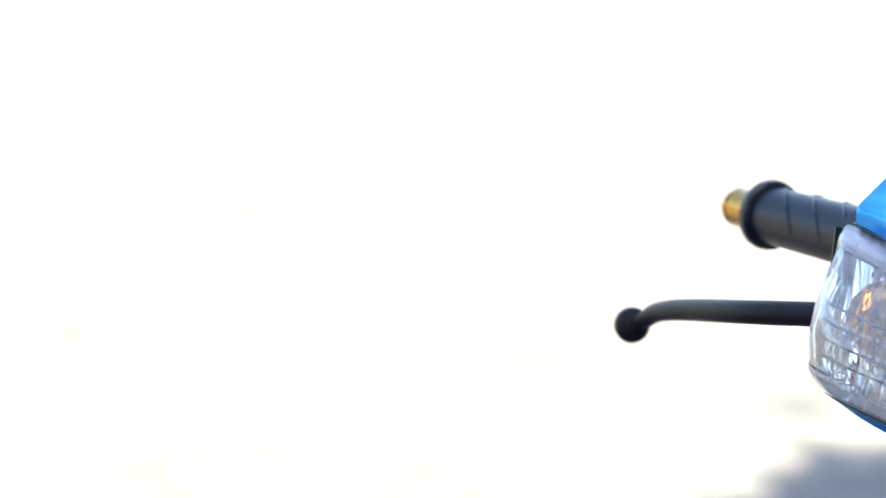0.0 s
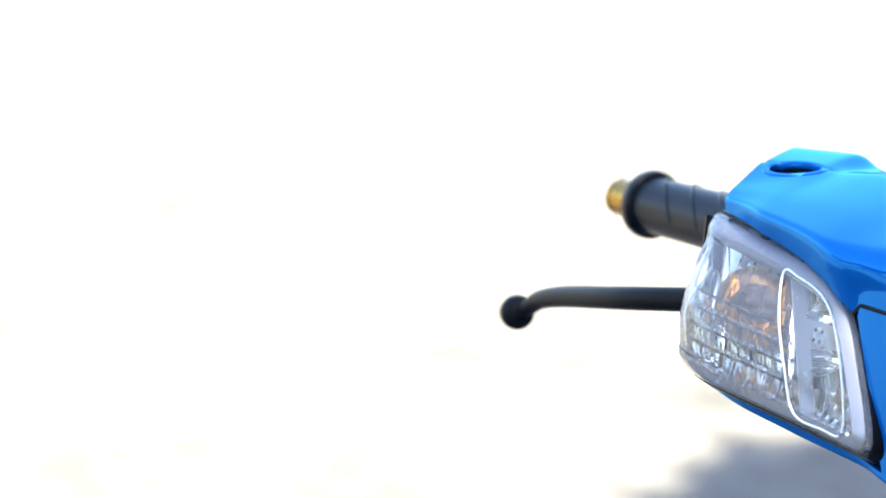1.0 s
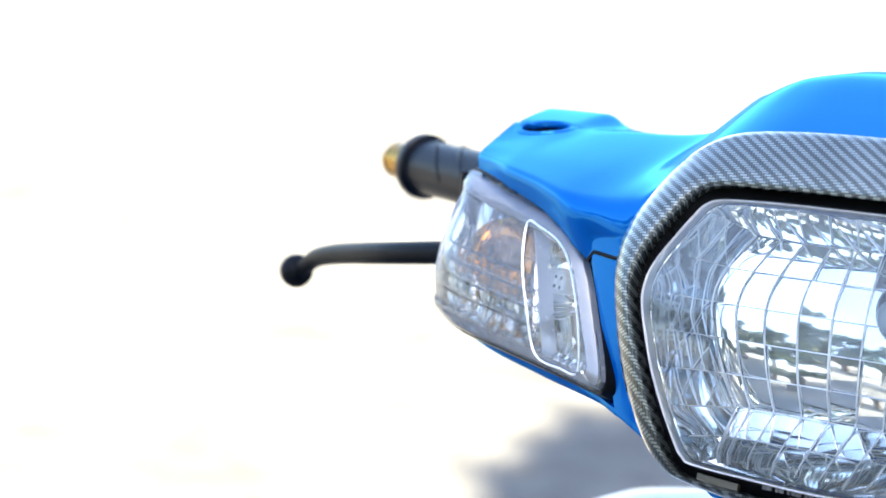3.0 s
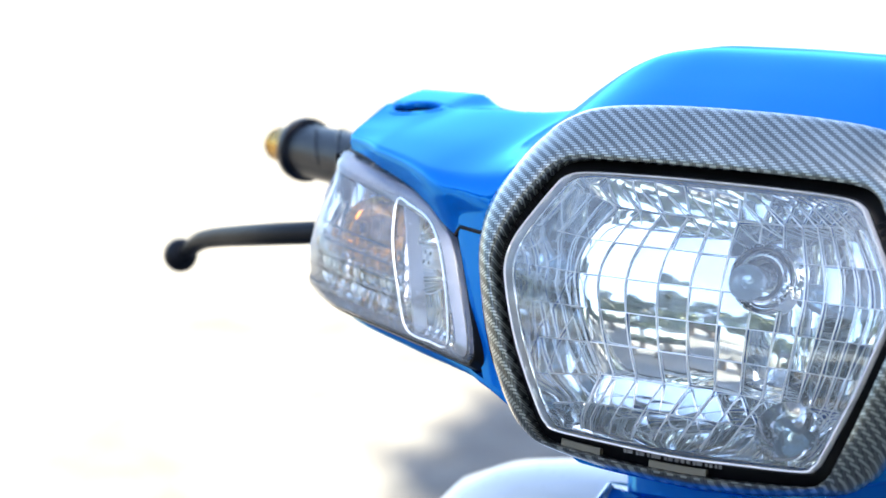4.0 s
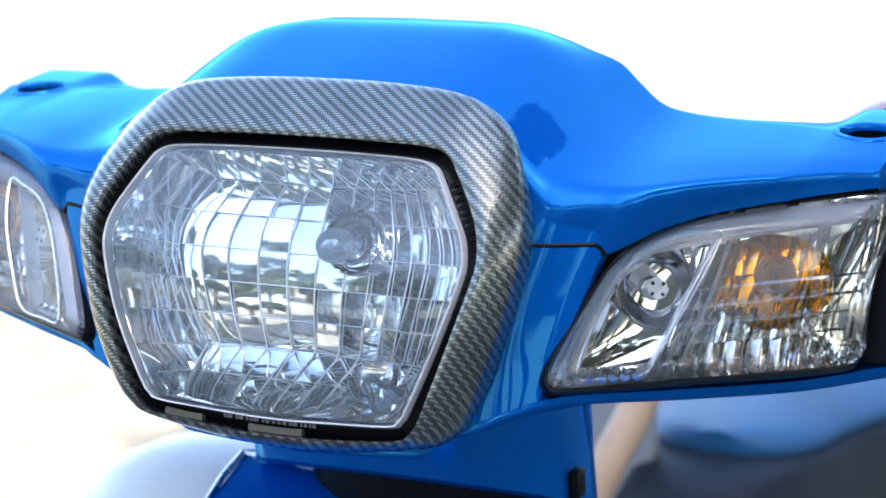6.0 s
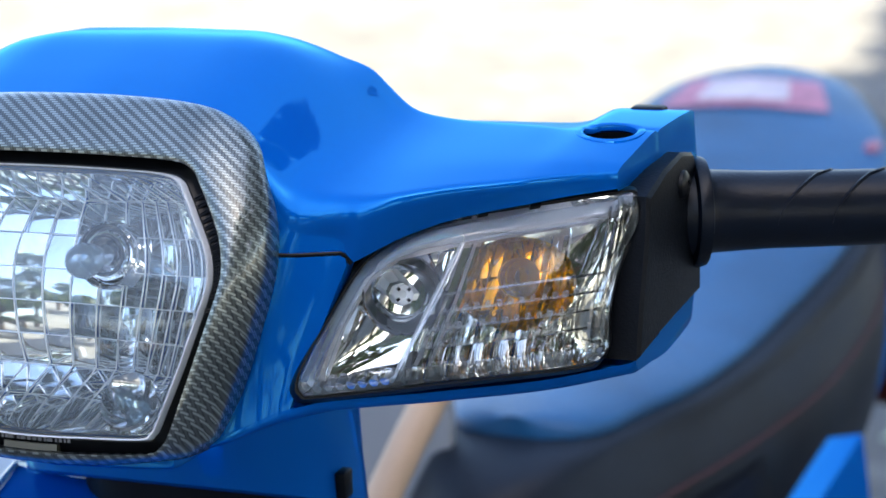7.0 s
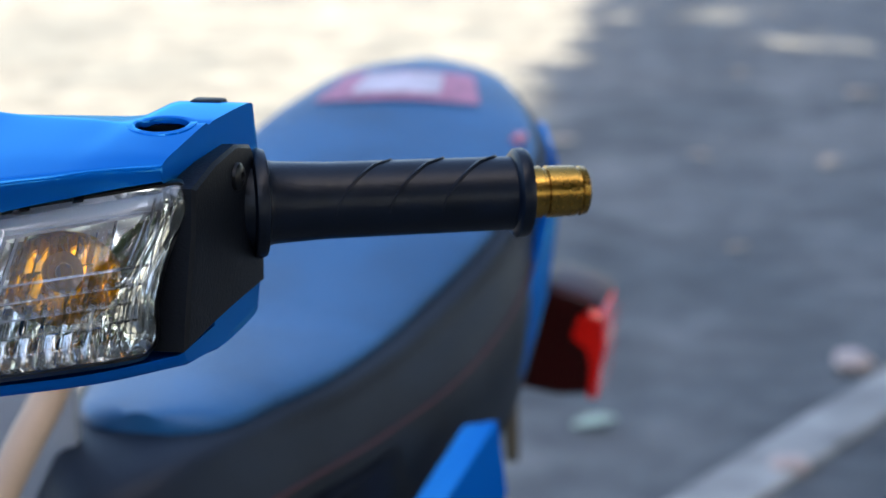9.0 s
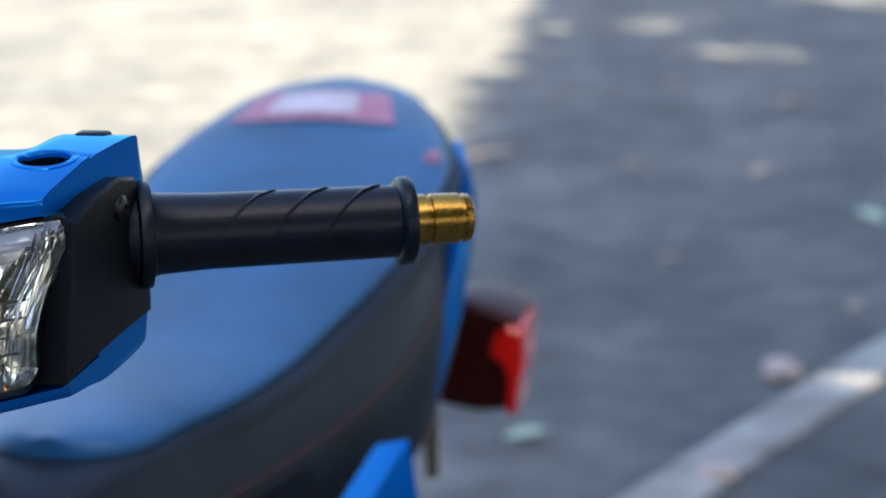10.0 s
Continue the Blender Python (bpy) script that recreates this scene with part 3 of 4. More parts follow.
turned(bm, SOCK + NH * 0.003, NH + Vector((0.13, 0, -0.14)), [(0.0, 0.0042), (0.008, 0.0048), (0.014, 0.0064), (0.020, 0.0072), (0.025, 0.0064), (0.0285, 0.0042), (0.0298, 0.0018), (0.0300, 0.0)], 28, False)
part("bulb", bm, M_BULB, headlight, "blue-tinted glass bulb")
bm = bmesh.new()
turned(bm, SOCK + NH * 0.004, NH + Vector((0.13, 0, -0.14)), [(0.0, 0.0030), (0.007, 0.0030), (0.0075, 0.0010), (0.014, 0.0010), (0.015, 0.0026), (0.019, 0.0026), (0.020, 0.0)], 16, False)
part("filament_holder", bm, M_SILVER, headlight, "silver filament holder inside the bulb")
# small pilot lamp sunk in the reflector's floor
LOW = hp(0.040, 0.982, -0.012)
for name, prof, mat, label in (("pilot_bowl", [(-0.004, 0.0120), (0.0, 0.0125), (0.0012, 0.0118), (-0.002, 0.0085), (-0.0035, 0.004), (-0.0035, 0.0)], M_CHROME, "small round chrome pilot bowl"), ("pilot_bulb", [(-0.004, 0.0036), (0.003, 0.0040), (0.007, 0.0034), (0.009, 0.0018), (0.0094, 0.0)], M_BULB, "small clear pilot bulb")):
    bm = bmesh.new()
    turned(bm, LOW, NH + Vector((0, 0, 0.55)), prof, 28, False)
    part(name, bm, mat, headlight, label)
# ridges on the gasket beside the lens
RIDGED = [(a, b) for a, b in zip(between(BEZ_IN, LENS, 0.30), between(BEZ_IN, LENS, 0.88)) if a[1] > 1.012 and a[1] < 1.062 and abs(a[0]) > 0.05]
for a, b in RIDGED:
    for k in (0.0, 0.5):
        bm = bmesh.new()
        lean = 0.0011 * k * 2
        tube(bm, [hp(a[0], a[1] + lean, -0.0032), hp(0.5 * (a[0] + b[0]), 0.5 * (a[1] + b[1]) + lean, -0.0026), hp(b[0], b[1] + lean, -0.0020)], 0.00042, 6)
        part("gasket_ridge", bm, M_GASKET, headlight)
# moulded marks along the lens's lower edge, unreadable
rng = random.Random(8)
x = -0.022
while x < 0.020:
    w = rng.uniform(0.0008, 0.0024)
    bm = bmesh.new()
    block(bm, hp(x, 0.9655 + 0.6 * x * x, -0.0008), (w, 0.0006, 0.0016))
    part("moulded_mark", bm, M_MARK, headlight)
    x += w + 0.0009
PUTTY = surface("putty_clip", (0.13, 0.12, 0.09), 0.5)
SLOT = sorted(p for p in between(BEZ_IN, LENS, 0.3) if p[1] < 0.985)
for xa, xb in ((-0.050, -0.033), (-0.012, 0.012)):
    bm = bmesh.new()
    strip = []
    for i in range(7):
        x = xa + (xb - xa) * i / 6
        z = float(np.interp(x, [p[0] for p in SLOT], [p[1] for p in SLOT]))
        strip.append([hp(x, z + 0.0013, -0.004), hp(x, z + 0.0013, -0.0014), hp(x, z - 0.0013, -0.0006), hp(x, z - 0.0013, -0.004)])
    loft(bm, strip, True, True)
    part("clip", bm, PUTTY, headlight, "worn putty-coloured clip")


# ---- indicators ----
BL, BR = Vector((0.1055, -0.2205, 0.9815)), Vector((0.2149, -0.1595, 0.9869))
TL, TR = Vector((0.1265, -0.1935, 1.0425)), Vector((0.2185, -0.1385, 1.0500))
NI = Vector((0.46, -0.847, 0.265)).normalized()
IND = [(p.x, p.y) for p in spline([(0.09, 0.0, 0), (0.5, 0.0, 0), (0.90, 0.0, 0), (0.963, 0.03, 0), (0.985, 0.11, 0), (0.966, 0.33, 0), (0.998, 0.60, 0), (1.050, 0.85, 0), (1.022, 0.985, 0), (0.94, 1.0, 0), (0.7, 1.0, 0), (0.36, 0.985, 0), (0.17, 0.935, 0), (0.05, 0.78, 0), (0.0, 0.4, 0), (-0.015, 0.14, 0), (0.015, 0.03, 0)], 5, closed=True)]


def grown(points, e):
    """The outline moved outwards by e metres, on a face 0.125 by 0.062 m."""
    out = []
    n = len(points)
    for i in range(n):
        (a0, b0), (a1, b1) = points[i - 1], points[(i + 1) % n]
        t = Vector(((a1 - a0) * 0.125, (b1 - b0) * 0.062)).normalized()
        out.append((points[i][0] + e * t.y / 0.125, points[i][1] - e * t.x / 0.062))
    return out


def make_indicator(side):
    ind = new("indicator")
    ind.parent = bike
    tagged(ind, "clear-lensed front indicator with amber bulb")

    def ip(a, b, d=0.0):
        p = BL.lerp(BR, a).lerp(TL.lerp(TR, a), b)
        aa = min(max(a, 0.0), 1.0)
        p = p + NI * (d + 0.041 * aa ** 1.5 * (1 - aa ** 6) * max(0.0, 1 - ((min(max(b, 0.0), 1.0) - 0.32) / 0.68) ** 2))
        return Vector((side * p.x, p.y, p.z))

    def edge(e, d):
        return [ip(a, b, d) for a, b in grown(IND, e)]

    def ring(k, d):
        return [ip(0.5 + (a - 0.5) * k, 0.5 + (b - 0.5) * k, d) for a, b in IND]

    bm = bmesh.new()
    loft(bm, [edge(0.0030, -0.022), edge(0.0026, -0.006), edge(0.0010, -0.0018), edge(0.0002, -0.0018), edge(0.0, -0.003), edge(-0.0008, -0.012)])
    part("gasket", bm, M_GASKET, ind, "black rubber gasket round the indicator")
    bm = bmesh.new()
    loft(bm, [edge(-0.0003, -0.003), ring(0.95, -0.010), ring(0.94, -0.018)])
    rng = random.Random(17)
    na, nb = 15, 5
    for i in range(na):
        for j in range(nb):
            fluted = 0.34 < (i + 0.5) / na < 0.80 and j < nb - 1
            much = 1.0 if fluted else 0.0
            lean_a, lean_b = much * rng.uniform(-0.0022, 0.0022), much * rng.uniform(-0.0018, 0.0018)
            cells = []
            for q in range(5):
                line = []
                for k in range(5):
                    fa, fb = k / 4, q / 4
                    a, b = (i + fa) / na, (j + fb) / nb
                    deep = 0.005 + 0.013 * (1 - abs(2 * a - 1) ** 4) * (1 - abs(2 * b - 1) ** 4)
                    dome = much * (0.0011 * (4 * fa * (1 - fa)) + 0.0005 * (4 * fb * (1 - fb)))
                    line.append(bm.verts.new(ip(a, b, -deep - 0.001 + 0.010 * (b - 0.5) + dome + lean_a * (fa - 0.5) + lean_b * (fb - 0.5))))
                cells.append(line)
            for q in range(4):
                for k in range(4):
                    bm.faces.new((cells[q][k], cells[q][k + 1], cells[q + 1][k + 1], cells[q + 1][k]))
    bmesh.ops.remove_doubles(bm, verts=bm.verts, dist=0.00001)
    part("reflector", bm, M_DIMBOWL if side > 0 else M_REFLECTOR, ind, "chromed indicator bowl", sharp=60)
    bm = bmesh.new()
    vs = loft(bm, [edge(0.0002, -0.004), edge(0.0, 0.0002), edge(-0.0010, 0.0014), edge(-0.0056, 0.0046), edge(-0.0066, 0.0047), edge(-0.0080, 0.0042), ring(0.75, 0.0030), ring(0.5, 0.0034), ring(0.25, 0.0036), ring(0.08, 0.0036)])
    bm.faces.new(vs[-1])
    part("lens", bm, M_LENS2 if side > 0 else M_LENS3, ind, "clear moulded indicator lens" if side > 0 else "clear indicator lens, whitened to look brightly lit").visible_shadow = False
    bm = bmesh.new()
    loft(bm, [edge(-0.0012, 0.0008), edge(-0.0056, 0.0039)])
    part("lens_bevel", bm, M_BEVEL2 if side > 0 else M_BEVEL, ind, "sloping edge of the lens")
    bm = bmesh.new()
    loft(bm, [edge(-0.0004, -0.001), edge(-0.0006, 0.0006), edge(-0.0013, 0.0010), edge(-0.0015, -0.0006)])
    part("lens_rim", bm, M_RIB, ind, "thick moulded edge of the indicator lens")
    bm = bmesh.new()
    loft(bm, [edge(-0.0056, 0.001), edge(-0.0058, 0.0036), edge(-0.0066, 0.0036), edge(-0.0070, 0.000)])
    part("lens_step", bm, M_RIB, ind, "inner step of the moulded lens")
    # slanted divider between the pilot lamp and the turn lamp
    bm = bmesh.new()
    loft(bm, [[ip(a, b, -0.0065), ip(a, b, 0.0005), ip(a + 0.008, b, 0.0005), ip(a + 0.008, b, -0.0065)] for a, b in ((0.290, 0.03), (0.385, 0.86))], True, True)
    part("divider", bm, M_LEDGE, ind, "chromed divider")
    # frosted band along the top, and the bright ledge below it
    bm = bmesh.new()
    loft(bm, [[ip(a, b, 0.0005), ip(a, b2, 0.0022), ip(a, b2, 0.0012), ip(a, b, -0.0008)] for a, b, b2 in ((0.10, 0.80, 0.72), (0.17, 0.905, 0.81), (0.26, 0.945, 0.84), (0.42, 0.96, 0.845), (0.6, 0.965, 0.85), (0.8, 0.965, 0.855), (0.95, 0.965, 0.86))], True, True)
    part("top_band", bm, M_BEVEL, ind, "frosted band along the top of the lens")
    bm = bmesh.new()
    loft(bm, [[ip(a, b, -0.012), ip(a, b, -0.0005), ip(a2, b2, -0.003), ip(a2, b2, -0.014)] for a, b, a2, b2 in ((0.05, 0.06, 0.085, 0.12), (0.045, 0.4, 0.075, 0.42), (0.075, 0.70, 0.105, 0.67), (0.16, 0.84, 0.18, 0.79), (0.4, 0.862, 0.4, 0.825), (0.7, 0.875, 0.68, 0.835), (0.90, 0.88, 0.87, 0.84))], True, True)
    part("inner_ledge", bm, M_LEDGE, ind, "bright inner ledge")
    # bright moulded line round the pilot window
    bm = bmesh.new()
    tube(bm, spline([ip(*q, 0.0046) for q in ((0.075, 0.09), (0.06, 0.40), (0.09, 0.70), (0.16, 0.84), (0.30, 0.88), (0.385, 0.87), (0.36, 0.60), (0.32, 0.30), (0.29, 0.07), (0.17, 0.055))], 5, closed=True), 0.00055 if side < 0 else 0.0003, 6)
    part("window_line", bm, M_EDGE if side < 0 else M_RIB, ind, "bright moulded line round the pilot window")
    # pilot lamp
    base = ip(0.235, 0.57, -0.0150)
    nn = Vector((side * NI.x, NI.y, NI.z))
    bm = bmesh.new()
    turned(bm, base, nn, [(0.0105, 0.0160), (0.0100, 0.0152), (0.0070, 0.0142), (0.0020, 0.0120), (-0.0020, 0.0092), (-0.0040, 0.0060), (-0.0045, 0.0)], 36, False)
    part("pilot_bowl", bm, M_DARKCHROME if side > 0 else M_CHROME, ind, "small round pilot bowl")
    bm = bmesh.new()
    turned(bm, base + nn * 0.001, nn, [(0.0, 0.0046), (0.011, 0.0044), (0.012, 0.0039), (0.012, 0.0018), (0.0095, 0.0016), (0.0095, 0.0)], 8, False)
    pilot = part("pilot_bulb", bm, M_WHITEPL, ind, "white pilot bulb holder", sharp=20)
    su, sv, sn = frame_of(nn)
    for k in range(4):
        d = su * math.cos(k * math.pi / 2) + sv * math.sin(k * math.pi / 2)
        bm = bmesh.new()
        m = Matrix.Translation(base + nn * 0.0131 + d * 0.0029) @ Matrix((d, nn.cross(d), nn)).transposed().to_4x4()
        block(bm, (0, 0, 0), (0.0014, 0.0012, 0.0008), m)
        part("slot", bm, M_GASKET, pilot)
    # fluted fins beside the pilot lamp
    for i in range(7):
        a = 0.06 + 0.035 * i
        bm = bmesh.new()
        tube(bm, [ip(a, 0.045, -0.001), ip(a + 0.008, 0.10, -0.006)], 0.0019, 8)
        part("flute", bm, M_CHROME, ind)
    # amber turn lamp
    bm = bmesh.new()
    c = ip(0.64, 0.53, -0.0175)
    across = (ip(0.75, 0.5) - ip(0.55, 0.5)).normalized()
    rise = nn.cross(across)
    rings = []
    for q in range(11):
        g = math.cos(0.5 * math.pi * q / 10)
        ring = []
        for k in range(120):
            h, v = 0.0235 * g * math.cos(k * math.pi / 60), 0.0195 * g * math.sin(k * math.pi / 60)
            ring.append(c + across * h + rise * v + nn * (0.017 * math.sqrt(1 - 0.999 * g * g) - 0.004 + 0.0011 * math.cos(h * 1250)))
        rings.append(ring)
    loft(bm, rings)
    part("amber_bulb", bm, M_AMBER, ind, "amber bulb cap")
    bm = bmesh.new()
    turned(bm, c + Vector((0, 0, 0.003)), nn, [(-0.002, 0.0080), (0.004, 0.0080), (0.0045, 0.0062), (0.0085, 0.0062), (0.0090, 0.0035), (0.0115, 0.0032), (0.0118, 0.0)], 16, False)
    part("filament_post", bm, surface("brown_post", (0.05, 0.03, 0.015), 0.3), ind, "dark metal bulb post")
    for i in (0, 1, 8):
        a = 0.40 + 0.045 * i
        bm = bmesh.new()
        tube(bm, [ip(a - 0.03, 0.10, -0.0085), ip(a, 0.5, -0.0125), ip(a + 0.02, 0.86, -0.0105)], 0.0022, 8)
        part("flute", bm, M_CHROME, ind)
    # pillowed prisms across the lower half, and the moulded ribs that part their rows
    rng = random.Random(31)
    for r in range(4):
        b0, b1 = 0.12 + 0.105 * r, 0.12 + 0.105 * (r + 1) - 0.012
        bm = bmesh.new()
        for k in range(15):
            a0 = 0.335 + 0.037 * k + 0.05 * b0
            a1 = a0 + 0.034
            if a1 > 0.90:
                continue
            lean = rng.uniform(-0.0012, 0.0012)
            grid = []
            for j in range(4):
                grid.append([bm.verts.new(ip(a0 + (a1 - a0) * i / 4, b0 + (b1 - b0) * j / 3, -0.0065 + 0.0022 * math.sin(math.pi * i / 4) + 0.0014 * math.sin(math.pi * j / 3) + lean * (i / 4 - 0.5))) for i in range(5)])
            for j in range(3):
                for i in range(4):
                    bm.faces.new((grid[j][i], grid[j][i + 1], grid[j + 1][i + 1], grid[j + 1][i]))
        part("prism_row", bm, M_PRISM, ind, "row of small clear prisms")
        bm = bmesh.new()
        tube(bm, [ip(0.33 + 0.05 * b1 + 0.057 * k, b1 + 0.01, 0.0) for k in range(11)], 0.0006, 6)
        part("lens_rib", bm, M_RIB, ind)
    for row, (b0, tall) in enumerate(((0.075, 0.0035), (0.235, 0.0026), (0.340, 0.0026), (0.445, 0.0026))):
        bm = bmesh.new()
        block(bm, (0, 0, 0), (0.0019, 0.0016, tall), bevel=0.0004)
        first = part("lens_tooth", bm, M_RIB, ind)
        mesh = first.data
        for i in range(16):
            a = 0.33 + 0.036 * i + 0.05 * b0
            tooth = first if i == 0 else new("lens_tooth", mesh)
            tooth.parent = ind
            tooth.location = ip(a, b0, -0.001 if row == 0 else -0.003)
    # small dark clips along the top edge
    for a in (0.36, 0.42, 0.615):
        bm = bmesh.new()
        loft(bm, [[ip(q, 0.985, 0.0002), ip(q, 1.0, 0.0010), ip(q, 1.025, -0.0006), ip(q, 1.0, -0.003)] for q in (a, a + 0.012, a + 0.028, a + 0.04)], True, True)
        part("lens_clip", bm, M_GASKET, ind, "small dark clip on the lens edge")
    # outer wrap of the lens
    for i, (a, w) in enumerate(((0.905, 0.0007), (0.935, 0.0011), (0.96, 0.0007))):
        bm = bmesh.new()
        tube(bm, [ip(a - 0.02, 0.08, 0.002), ip(a - 0.03, 0.35, 0.003), ip(a - 0.005, 0.72, 0.003), ip(a + 0.015, 0.93, 0.002)], w, 6)
        part("lens_rib", bm, M_RIB, ind)
    return ind


for side in (1, -1):
    make_indicator(side)

# black end plates with a screw
for side in (1, -1):
    prof = [(-0.139, 1.0485), (-0.115, 1.0540), (-0.089, 1.0560), (-0.070, 1.0520), (-0.0590, 1.0400), (-0.0580, 1.010), (-0.0597, 0.989), (-0.092, 0.9895), (-0.1235, 0.9885), (-0.156, 0.9860), (-0.1500, 1.008), (-0.1420, 1.030)]
    bm = bmesh.new()
    rings = []
    for x, k in ((0.206, 1.0), (0.2258, 1.0), (0.2272, 0.96), (0.2275, 0.9)):
        rings.append([Vector((side * (x - 0.03 * max(0, -y - 0.10)), -0.10 + (y + 0.10) * k, 1.02 + (z - 1.02) * k)) for y, z in prof])
    loft(bm, rings, True, True)
    part("end_plate", bm, M_BLACK, bike, "matt black end plate", sharp=30)
    bm = bmesh.new()
    turned(bm, (side * 0.2265, -0.0915, 1.0430), (side, 0, 0), [(0.0, 0.0062), (0.0022, 0.0058), (0.0034, 0.0042), (0.0036, 0.002), (0.0024, 0.0018), (0.0024, 0.0)], 20, False)
    part("screw", bm, M_GASKET, bike, "black cap screw")

# ---- grips ----
for side in (1, -1):
    ax = Vector((side * 0.134, 0.063, -0.0045)).normalized()
    g0 = Vector((side * 0.226, -0.063, 1.0245)) - ax * (0.006 if side < 0 else 0.0)
    slim = 1.0 if side > 0 else 0.89
    grip = new("handlebar_grip")
    grip.parent = bike
    tagged(grip, "black rubber grip with a gold bar end")
    bm = bmesh.new()
    turned(bm, g0, ax, [(d, r * slim) for d, r in [(-0.02, 0.016), (-0.003, 0.020), (-0.002, 0.0232), (0.0008, 0.0240), (0.0033, 0.0232), (0.0043, 0.0190), (0.0065, 0.0180), (0.019, 0.0173), (0.030, 0.0168), (0.060, 0.0166), (0.113, 0.0163), (0.1135, 0.0182), (0.115, 0.0198), (0.1185, 0.0200), (0.1202, 0.0190), (0.1208, 0.012)]], 48)
    part("rubber_sleeve", bm, M_RUBBER, grip, "black ribbed rubber sleeve")
    bm = bmesh.new()
    turned(bm, g0, ax, [(d, r * slim) for d, r in [(0.1190, 0.0098), (0.1205, 0.0112), (0.1265, 0.0116), (0.1270, 0.0106), (0.1285, 0.0106), (0.1290, 0.0116), (0.1420, 0.0113), (0.1425, 0.0104), (0.1438, 0.0104), (0.1443, 0.0112), (0.1470, 0.0106), (0.1482, 0.0085), (0.1484, 0.0)]], 24, False)
    part("bar_end", bm, M_GOLD, grip, "gold anodised bar-end weight", sharp=25)
    x, y, z = frame_of(ax)
    up = (Vector((0, 0, 1)) - ax * ax.z).normalized()
    fr = Vector((0, -1, 0)) - ax * (-ax.y)
    fr = (fr - up * fr.dot(up)).normalized()
    for k in range(3):
        d1 = 0.058 + 0.0235 * k
        path = []
        for i in range(15):
            f = i / 14
            ang = radians(118 - 128 * f)
            d = d1 - 0.026 * (3 * f * f - 2 * f ** 3) + (0.003 * math.sin(f * 9) if f < 0.35 else 0)
            path.append(g0 + ax * d + (up * math.sin(ang) + fr * math.cos(ang)) * 0.0166 * slim)
        bm = bmesh.new()
        tube(bm, path, [0.0009 * (0.4 + 0.6 * math.sin(math.pi * min(1, i / 14 + 0.1))) for i in range(15)], 6)
        part("grip_ridge", bm, M_RUBBER, grip)

# brake lever on the right-hand side of the machine
lever = new("brake_lever")
lever.parent = bike
tagged(lever, "black metal brake lever with a ball end")
LA, LB = Vector((-0.215, -0.150, 1.0135)), Vector((-0.3645, -0.0815, 0.9712))
bm = bmesh.new()
path = spline([LA, Vector((-0.265, -0.138, 1.0045)), Vector((-0.318, -0.1085, 0.9915)), Vector((-0.342, -0.094, 0.9835)), LB + Vector((0.010, -0.005, 0.0050)), LB], 6)
tube(bm, path, [0.0054 - 0.0022 * (i / (len(path) - 1)) ** 2.5 for i in range(len(path))], 12)
part("lever_blade", bm, M_BLACK, lever)
bm = bmesh.new()
bmesh.ops.create_uvsphere(bm, u_segments=20, v_segments=12, radius=0.0090, matrix=Matrix.Translation(LB))
part("lever_ball", bm, M_BLACK, lever)

# ---- neck, front cowl and leg shield ----
def oval(cx, cy, z, rx, ry, n=40, power=2.6, tilt=0.0):
    out = []
    for i in range(n):
        a = 2 * math.pi * i / n
        c, s = math.cos(a), math.sin(a)
        x = rx * math.copysign(abs(c) ** (2 / power), c)
        y = ry * math.copysign(abs(s) ** (2 / power), s)
        out.append(Vector((cx + x, cy + y, z + tilt * x)))
    return out


bm = bmesh.new()
rings = [oval(0.0, -0.115, 0.962, 0.085, 0.075), oval(0.0, -0.112, 0.946, 0.076, 0.066), oval(0, -0.108, 0.915, 0.077, 0.059), oval(0, -0.106, 0.8925, 0.0785, 0.057), oval(0, -0.106, 0.8912, 0.074, 0.053)]
for ring, k in zip(rings, (0.0, 0.1, 0.30, 0.43, 0.43)):
    for q in ring:
        q.z += k * (-0.106 - q.y)
loft(bm, rings, True, True)
part("steering_neck_cover", bm, M_BLUE, bike, "glossy blue steering neck cover")
bm = bmesh.new()
block(bm, (0.0785, -0.118, 0.906), (0.006, 0.010, 0.013), bevel=0.0015)
part("neck_clip", bm, M_BLACK, bike, "small black clip on the neck cover")
bm = bmesh.new()
tube(bm, [(0.062, -0.1890, 0.9535), (0.068, -0.1880, 0.9560), (0.076, -0.1855, 0.9590), (0.084, -0.1800, 0.9615)], [0.0004, 0.0014, 0.0018, 0.0006], 8)
part("joint_shadow", bm, M_GASKET, bike, "black strip drawn as the shadow gap between cover and neck")
bm = bmesh.new()
loft(bm, [oval(0, -0.10, 0.93, 0.054, 0.046), oval(0, -0.09, 0.80, 0.055, 0.05)], True, True)
part("steering_stem_shroud", bm, M_BLACK, bike, "black shroud inside the steering gap")
bm = bmesh.new()
rings = []
for xl, y, z in ((-0.0885, -0.116, 0.8965), (-0.0890, -0.120, 0.8990), (-0.0875, -0.1225, 0.8985), (-0.0845, -0.160, 0.8900), (-0.0830, -0.186, 0.8700), (-0.083, -0.206, 0.82), (-0.083, -0.210, 0.70), (-0.075, -0.190, 0.50)):
    rings.append([Vector(p) for p in ((xl + 0.030, y + 0.070, z - 0.030), (xl + 0.006, y + 0.020, z - 0.006), (xl, y, z), (-0.060, y - 0.004, z + 0.0005), (-0.034, y - 0.005, z - 0.001), (0.010, y - 0.004, z - 0.009), (0.052, y, z - 0.019), (0.064, y + 0.012, z - 0.024), (0.060, y + 0.070, z - 0.040))])
loft(bm, rings, True, True)
part("front_cowl", bm, M_BLUE, bike, "glossy blue creased front cowl under the steering gap", sharp=25)
bm = bmesh.new()
tube(bm, [(-0.0850, -0.166, 0.8880), (-0.0878, -0.140, 0.8960), (-0.0892, -0.119, 0.9000)], [0.0016, 0.0018, 0.0018], 8)
